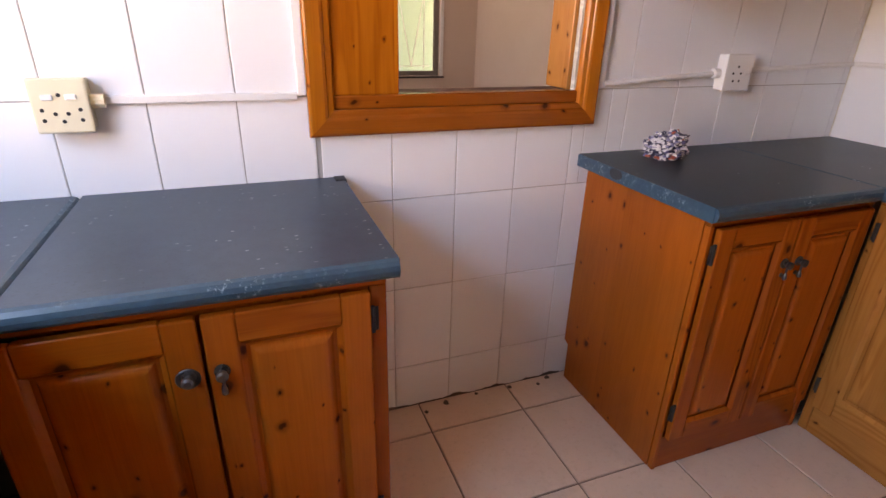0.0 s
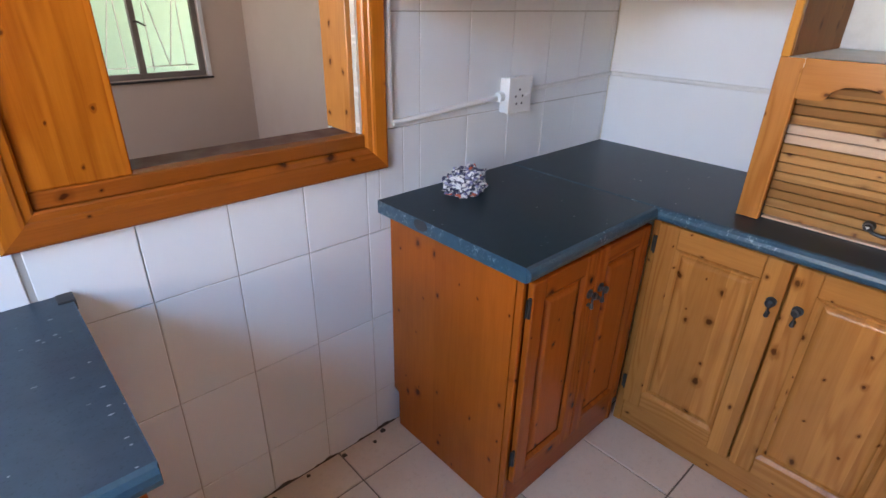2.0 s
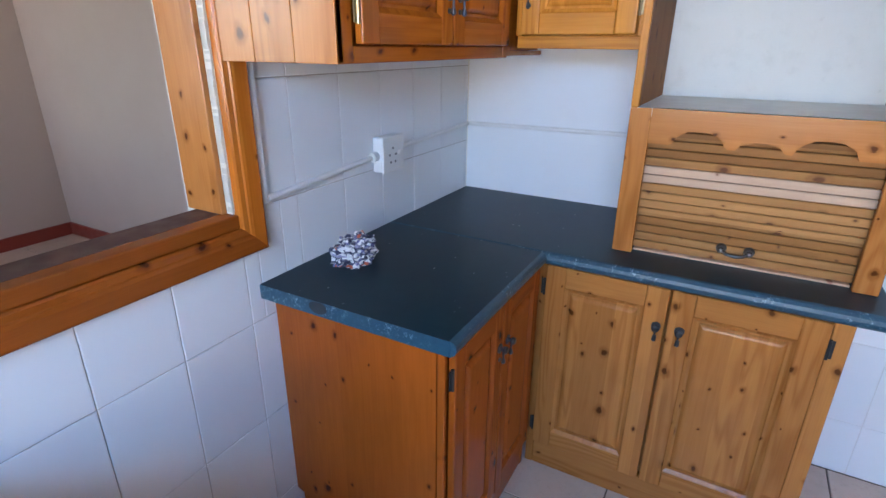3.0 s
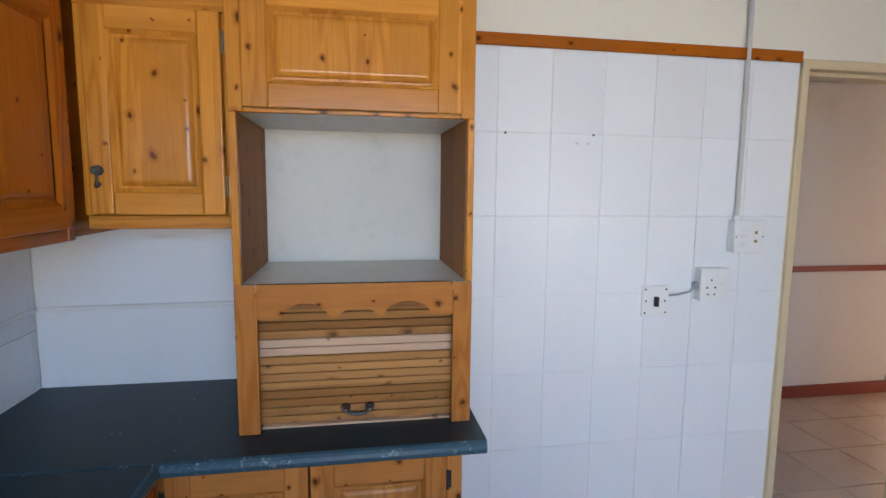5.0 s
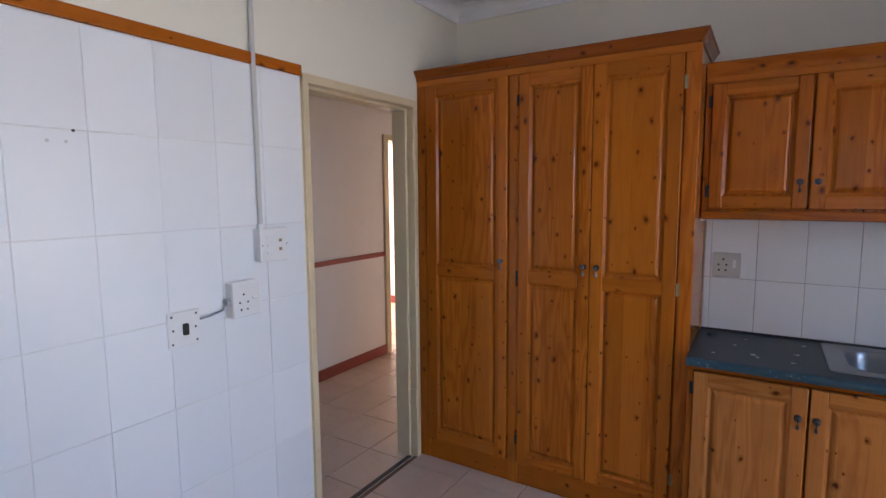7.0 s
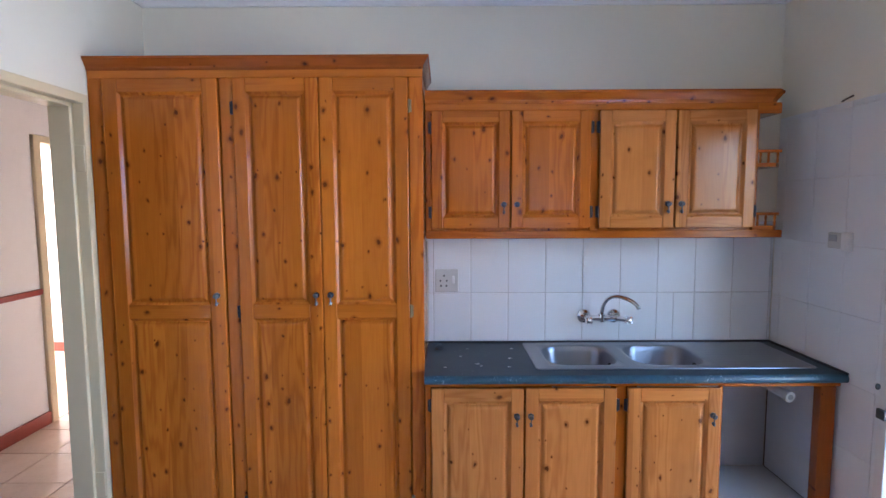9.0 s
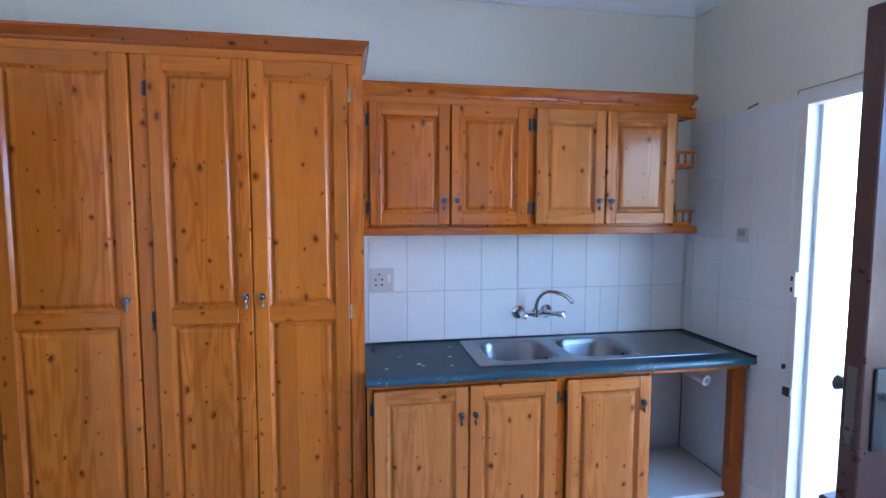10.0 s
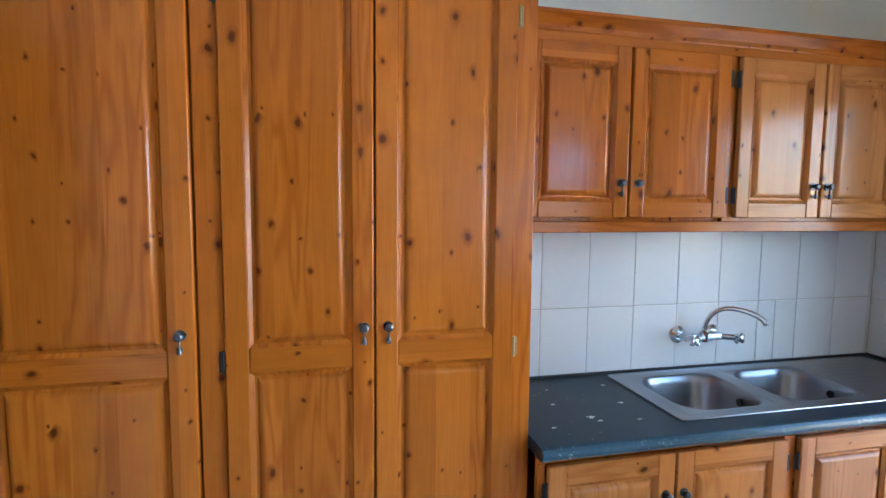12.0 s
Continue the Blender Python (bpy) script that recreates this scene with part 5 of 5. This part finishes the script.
cr = conduit("conduit", [[(1.787, NY - 0.014, 1.062), (2.0, NY - 0.014, 1.075), (2.222, NY - 0.014, 1.088)], [(2.346, NY - 0.013, 1.096), (2.6, NY - 0.013, 1.106), (EX - 0.012, NY - 0.013, 1.116)], [(EX - 0.012, NY - 0.02, 1.116), (EX - 0.012, 2.0, 1.119), (EX - 0.012, 1.64, 1.121)]], "thin white conduit running along the tiles", r=0.0085)
part("gland", tube(bmesh.new(), [(2.204, NY - 0.018, 1.089), (2.226, NY - 0.018, 1.090)], 0.015, 12), PLASTIC, cr)
cv = conduit("conduit", [[(EX - 0.016, -0.180, 1.405), (EX - 0.014, -0.180, CEILING - 0.07)]], "grey-white vertical conduit above the light switch", SHELFGREY, 0.0095)
part("gland", tube(bmesh.new(), [(EX - 0.017, -0.180, 1.405), (EX - 0.017, -0.180, 1.424)], 0.015, 12), PLASTIC, cv)
ce = thing("cable", (EX, 0.04, 1.11), "short grey cable between isolator and socket", "cable")
part("wire", tube(bmesh.new(), [(EX - 0.012, 0.090, 1.108), (EX - 0.02, 0.060, 1.112), (EX - 0.022, 0.030, 1.118), (EX - 0.022, 0.005, 1.124), (EX - 0.022, -0.004, 1.140)], 0.004, 8), GREYPLASTIC, ce)
part("gland", tube(bmesh.new(), [(EX - 0.024, -0.004, 1.150), (EX - 0.024, -0.022, 1.150)], 0.014, 10), GREYPLASTIC, ce)
tw = thing("wall_cable", (WX, -0.8, 2.03), "thin dark cable tacked above the back door", "cable")
part("wire", tube(bmesh.new(), [(WX + 0.006, -1.03, 2.015), (WX + 0.006, -1.028, 2.03), (WX + 0.006, -0.85, 2.034), (WX + 0.006, -0.60, 2.045), (WX + 0.006, -0.15, 2.06)], 0.0035, 6), GREYPLASTIC, tw)

# pine picture rail over the tiles
rail = thing("pine_rail", (EX, 0.28, 2.022), "narrow pine strip along the top of the tiles", "rail")
part("strip", one_box((EX - 0.018, -0.420, 2.024), (EX - 0.001, 0.990, 2.066), 0.003, 2), pine(1, 0, "amber"), rail)

# crumpled newspaper on the worktop
pb = bmesh.new()
bmesh.ops.create_icosphere(pb, subdivisions=4, radius=0.055)
for v in pb.verts:
    d = v.co.normalized()
    n = noise.noise(d * 2.1 + Vector((3, 1, 7))) * 0.35 + abs(noise.noise(d * 5.3)) * 0.55 - abs(noise.noise(d * 11.0 + Vector((5, 5, 1)))) * 0.40
    v.co = d * 0.052 * (1 + n) 
    v.co.x *= 1.12
    v.co.z = max(v.co.z * 0.86, -0.036)
bmesh.ops.translate(pb, verts=pb.verts, vec=(1.965, 2.215, WORKTOP + 0.0365))
newspaper = part("crumpled_newspaper", pb, PAPER)
tagged(newspaper, "crumpled ball of printed newspaper on the worktop", "paper")
plug = thing("sink_plug", (1.405, -1.60, WORKTOP), "small black rubber plug lying on the worktop", "plug")
part("disc", tube(bmesh.new(), [(1.405, -1.60, WORKTOP + 0.001), (1.405, -1.60, WORKTOP + 0.014)], [0.022, 0.018], 14), BLACKRUB, plug)
part("ring", tube(bmesh.new(), [(1.392, -1.60, WORKTOP + 0.018), (1.405, -1.60, WORKTOP + 0.026), (1.418, -1.60, WORKTOP + 0.018)], 0.003, 6), PEWTER, plug)

# small marks and leftovers
bm = bmesh.new()
xs = [1.0 + k * 0.0098 for k in range(80)]
lift = [max(0.001, 0.004 + 0.018 * noise.noise(Vector((x * 13.0, 2.0, 0.0))) + random.uniform(0, 0.004)) for x in xs]
prism(bm, [(x, NY - 0.0065, h) for x, h in zip(xs, lift)] + [(xs[-1], NY - 0.0065, 0.0), (xs[0], NY - 0.0065, 0.0)], (0, 0.0015, 0))
part("grime_line", bm, GRIME, wall_north, "dark crumbling joint at the foot of the wall")
for k, (cx, cy, r) in enumerate(((1.30, 2.312, 0.010), (1.55, 2.318, 0.008), (1.66, 2.300, 0.006), (1.42, 2.325, 0.006), (1.22, 2.290, 0.007), (1.71, 2.322, 0.009))):
    cb = bmesh.new()
    bmesh.ops.create_icosphere(cb, subdivisions=2, radius=r)
    for v in cb.verts:
        v.co *= 1 + 0.6 * noise.noise(v.co * 160 + Vector((k * 3.1, 0, 0)))
        v.co.z *= 0.45
    bmesh.ops.translate(cb, verts=cb.verts, vec=(cx, cy, r * 0.36))
    tagged(part("plaster_crumb", cb, GRIME), "small dirty plaster crumb on the floor tiles", "debris", "crumbs along the wall")
for y, z in ((0.775, 1.722), (0.435, 1.722)):
    w = thing("wall_plug", E.p(y, z, 0.004), "small dark wall plug in a tile", "wall plug", "plugs in the tiles")
    part("plug", tube(bmesh.new(), [E.p(y, z, 0.0035), E.p(y, z, 0.008)], 0.0042, 8), DARK, w)
for y in (0.500, 0.455):
    w = thing("wall_plug", E.p(y, 1.69, 0.004), "small pale filled screw hole in a tile", "wall plug", "plugs in the tiles")
    part("plug", tube(bmesh.new(), [E.p(y, 1.69, 0.0035), E.p(y, 1.69, 0.0065)], 0.005, 8), SHELFGREY, w)
nail = thing("wall_nail", W.p(-1.28, 2.012, 0), "small rusty nail stub with chipped plaster", "nail")
part("shank", tube(bmesh.new(), [W.p(-1.31, 2.008, 0.003), W.p(-1.28, 2.012, 0.009), W.p(-1.245, 2.020, 0.005)], 0.004, 6), GRIME, nail)
br = thing("shelf_bracket", (1.452, -1.47, 1.405), "tiny white bracket under the wall cupboard", "bracket")
part("plate", one_box((1.440, -1.478, 1.4055), (1.462, -1.462, 1.4135), 0.001), PLASTIC, br)
bm = bmesh.new()
tube(bm, [(1.7335, 2.15, WORKTOP - 0.015), (1.7345, 2.15, WORKTOP - 0.015)], 0.016, 16)
for v in bm.verts:
    v.co.y = 2.15 + (v.co.y - 2.15) * 1.7
    v.co.z = min(v.co.z, WORKTOP - 0.001)
part("scorch_mark", bm, BLACKRUB, w2, "dark scorched patch on the worktop edge")

# dried splashes of white paint on the sink worktop
for k, (sx, sy, r) in enumerate(((1.230, -1.348, 0.011), (1.212, -1.318, 0.007), (1.300, -1.467, 0.006), (1.070, -1.436, 0.008), (1.088, -1.304, 0.006), (1.040, -1.600, 0.007), (1.375, -1.300, 0.006), (1.262, -1.595, 0.004))):
    ring = []
    for j in range(14):
        a = 2 * math.pi * j / 14
        q = r * (0.75 + 0.9 * noise.noise(Vector((math.cos(a) * 1.7 + k * 5.1, math.sin(a) * 1.7, k * 2.3))))
        ring.append((sx + q * 1.5 * math.cos(a + k), sy + q * 0.8 * math.sin(a + k), WORKTOP + 0.0004))
    part("paint_splash", prism(bmesh.new(), ring, (0, 0, 0.0008)), WHITEPAINT, w1, "dried splash of white paint")

# ---------------- tiles ----------------
TILE_MESH = {}


def tile_mesh(w, h, t, mat, bevel):
    key = (round(w, 3), round(h, 3), t, mat.name)
    if key not in TILE_MESH:
        bm = bmesh.new()
        lo, hi = Vector((-w / 2, -h / 2, 0)), Vector((w / 2, h / 2, t))
        b = min(bevel, w / 4, h / 4)
        vs = [[bm.verts.new((x, y, z)) for x, y in ((lo.x + i, lo.y + i), (hi.x - i, lo.y + i), (hi.x - i, hi.y - i), (lo.x + i, hi.y - i))] for i, z in ((0, 0), (0, t - b * 0.7), (b, t))]
        for r, s in zip(vs, vs[1:]):
            for k in range(4):
                bm.faces.new((r[k], r[(k + 1) % 4], s[(k + 1) % 4], s[k]))
        bm.faces.new(vs[2])
        bmesh.ops.recalc_face_normals(bm, faces=bm.faces)
        me = bpy.data.meshes.new("tile")
        bm.to_mesh(me)
        bm.free()
        me.materials.append(mat)
        TILE_MESH[key] = me
    return TILE_MESH[key]


def spans(lo, hi, origin, pitch):
    k = math.floor((lo - origin) / pitch)
    out = []
    while origin + k * pitch < hi - 1e-4:
        a, b = max(lo, origin + k * pitch), min(hi, origin + (k + 1) * pitch)
        if b - a > 0.012:
            out.append((a, b))
        k += 1
    return out


def tile_wall(wall, plane, a0, a1, z0, z1, ao, ap, zo, zp, gap=0.0026, skip=(), grout=None):
    """Wall tiles as separate pieces over a thin grout bed; skip: rectangles left bare."""
    part("grout_bed", slab_with_holes(plane.axis, plane.at, plane.sign * 0.0022, a0, a1, z0, z1, list(skip)), grout or GROUT, wall)
    n = plane.n()
    for a, b in spans(a0, a1, ao, ap):
        for c, d in spans(z0, z1, zo, zp):
            pieces = [(a, b, c, d)]
            for s in skip:
                nxt = []
                for (p, q, r, t) in pieces:
                    if q <= s[0] + 1e-4 or p >= s[1] - 1e-4 or t <= s[2] + 1e-4 or r >= s[3] - 1e-4:
                        nxt.append((p, q, r, t))
                        continue
                    if p < s[0]:
                        nxt.append((p, s[0], r, t))
                    if q > s[1]:
                        nxt.append((s[1], q, r, t))
                    m0, m1 = max(p, s[0]), min(q, s[1])
                    if r < s[2]:
                        nxt.append((m0, m1, r, s[2]))
                    if t > s[3]:
                        nxt.append((m0, m1, s[3], t))
                pieces = [x for x in nxt if x[1] - x[0] > 0.012 and x[3] - x[2] > 0.012]
            for (p, q, r, t) in pieces:
                ob = new("tile", tile_mesh(q - p - gap, t - r - gap, 0.0042, TILE, 0.0016))
                ob.parent = wall
                u = Vector((1, 0, 0)) if plane.axis == 0 else Vector((0, 1, 0))
                rot = Matrix((u, Vector((0, 0, 1)), n)).transposed()
                if rot.determinant() < 0:
                    rot = Matrix((-u, Vector((0, 0, 1)), n)).transposed()
                tilt = Euler((random.gauss(0, 0.0022), random.gauss(0, 0.0022), 0)).to_matrix()
                ob.matrix_basis = Matrix.Translation(plane.p((p + q) / 2, (r + t) / 2, 0.0005 + random.uniform(0, 0.0006))) @ (rot @ tilt).to_4x4()


tile_wall(wall_north, N, WX + 0.005, EX - 0.006, 0.0, 2.02, 0.552, 0.1915, 0.167, 0.293, skip=[(0.925, 1.745, 0.96, 1.70), (WX + 0.005, 0.94, 0.0, 0.75), (1.83, EX - 0.006, 0.0, 0.79), (1.75, EX - 0.006, 1.44, 2.02), (WX + 0.005, 0.90, 1.70, 2.02)], grout=DIRTYGROUT)
tile_wall(wall_east, E, -0.415, NY - 0.005, 0.0, 2.022, 0.602, 0.2045, 0.815, 0.303, skip=[(1.03, NY - 0.005, 0.0, 0.83), (1.03, 1.61, 0.83, 1.24), (1.0, 1.62, 1.72, 2.022), (1.04, 1.60, 1.24, 1.72), (1.62, NY - 0.005, 1.43, 2.022), (1.61, NY - 0.005, 0.83, 1.43)], gap=0.0018)
tile_wall(wall_east, E, 1.61, NY - 0.005, 0.83, 1.43, 1.60, 0.80, 1.118, 0.31)
tile_wall(wall_south, S, WX + 0.005, 1.462, 0.17, 1.48, 0.072, 0.1945, 1.113, 0.289, skip=[(0.18, 1.462, 0.17, 0.83)], grout=DIRTYGROUT)
tile_wall(wall_west, W, SY + 0.008, -1.018, 0.0, 2.0, -1.245, 0.2045, 1.105, 0.290, 0.0013)


def tile_floor(fl, x0, x1, y0, y1, xo, yo, pitch, gap=0.006, skip=()):
    for a, b in spans(x0, x1, xo, pitch):
        for c, d in spans(y0, y1, yo, pitch):
            if any(s[0] < a and b < s[1] and s[2] < c and d < s[3] for s in skip):
                continue
            ob = new("tile", tile_mesh(b - a - gap, d - c - gap, 0.008, FLOORTILE, 0.0022))
            ob.parent = fl
            ob.location = ((a + b) / 2, (c + d) / 2, -0.0085)
            ob.rotation_euler = (random.gauss(0, 0.0012), random.gauss(0, 0.0012), 0)


tile_floor(floor, WX, EX, SY, NY, 1.543, 1.864, 0.3345, skip=[(1.85, EX, 1.9, NY), (WX, 0.93, 1.85, NY)])
tile_floor(floor_passage, EX + 0.02, PX, -4.6, 0.6, 3.185, -1.159, 0.3575)
tile_floor(floor_passage, PX, 7.2, -4.6, -1.6, 3.185, -1.159, 0.3575, skip=[(4.6, 7.2, -2.4, -1.5)])
tile_floor(floor_dining, 1.2, DX, 3.2, DY, 1.543, 1.864, 0.3345)
for i in range(14):
    for j in range(16):
        ob = new("paver", tile_mesh(0.292, 0.292, 0.03, PAVER, 0.006))
        ob.parent = pavement
        ob.location = (WX - 0.40 - i * 0.3, -4.0 + j * 0.3 + (0.15 if i % 2 else 0), -0.092 + random.uniform(0, 0.004))
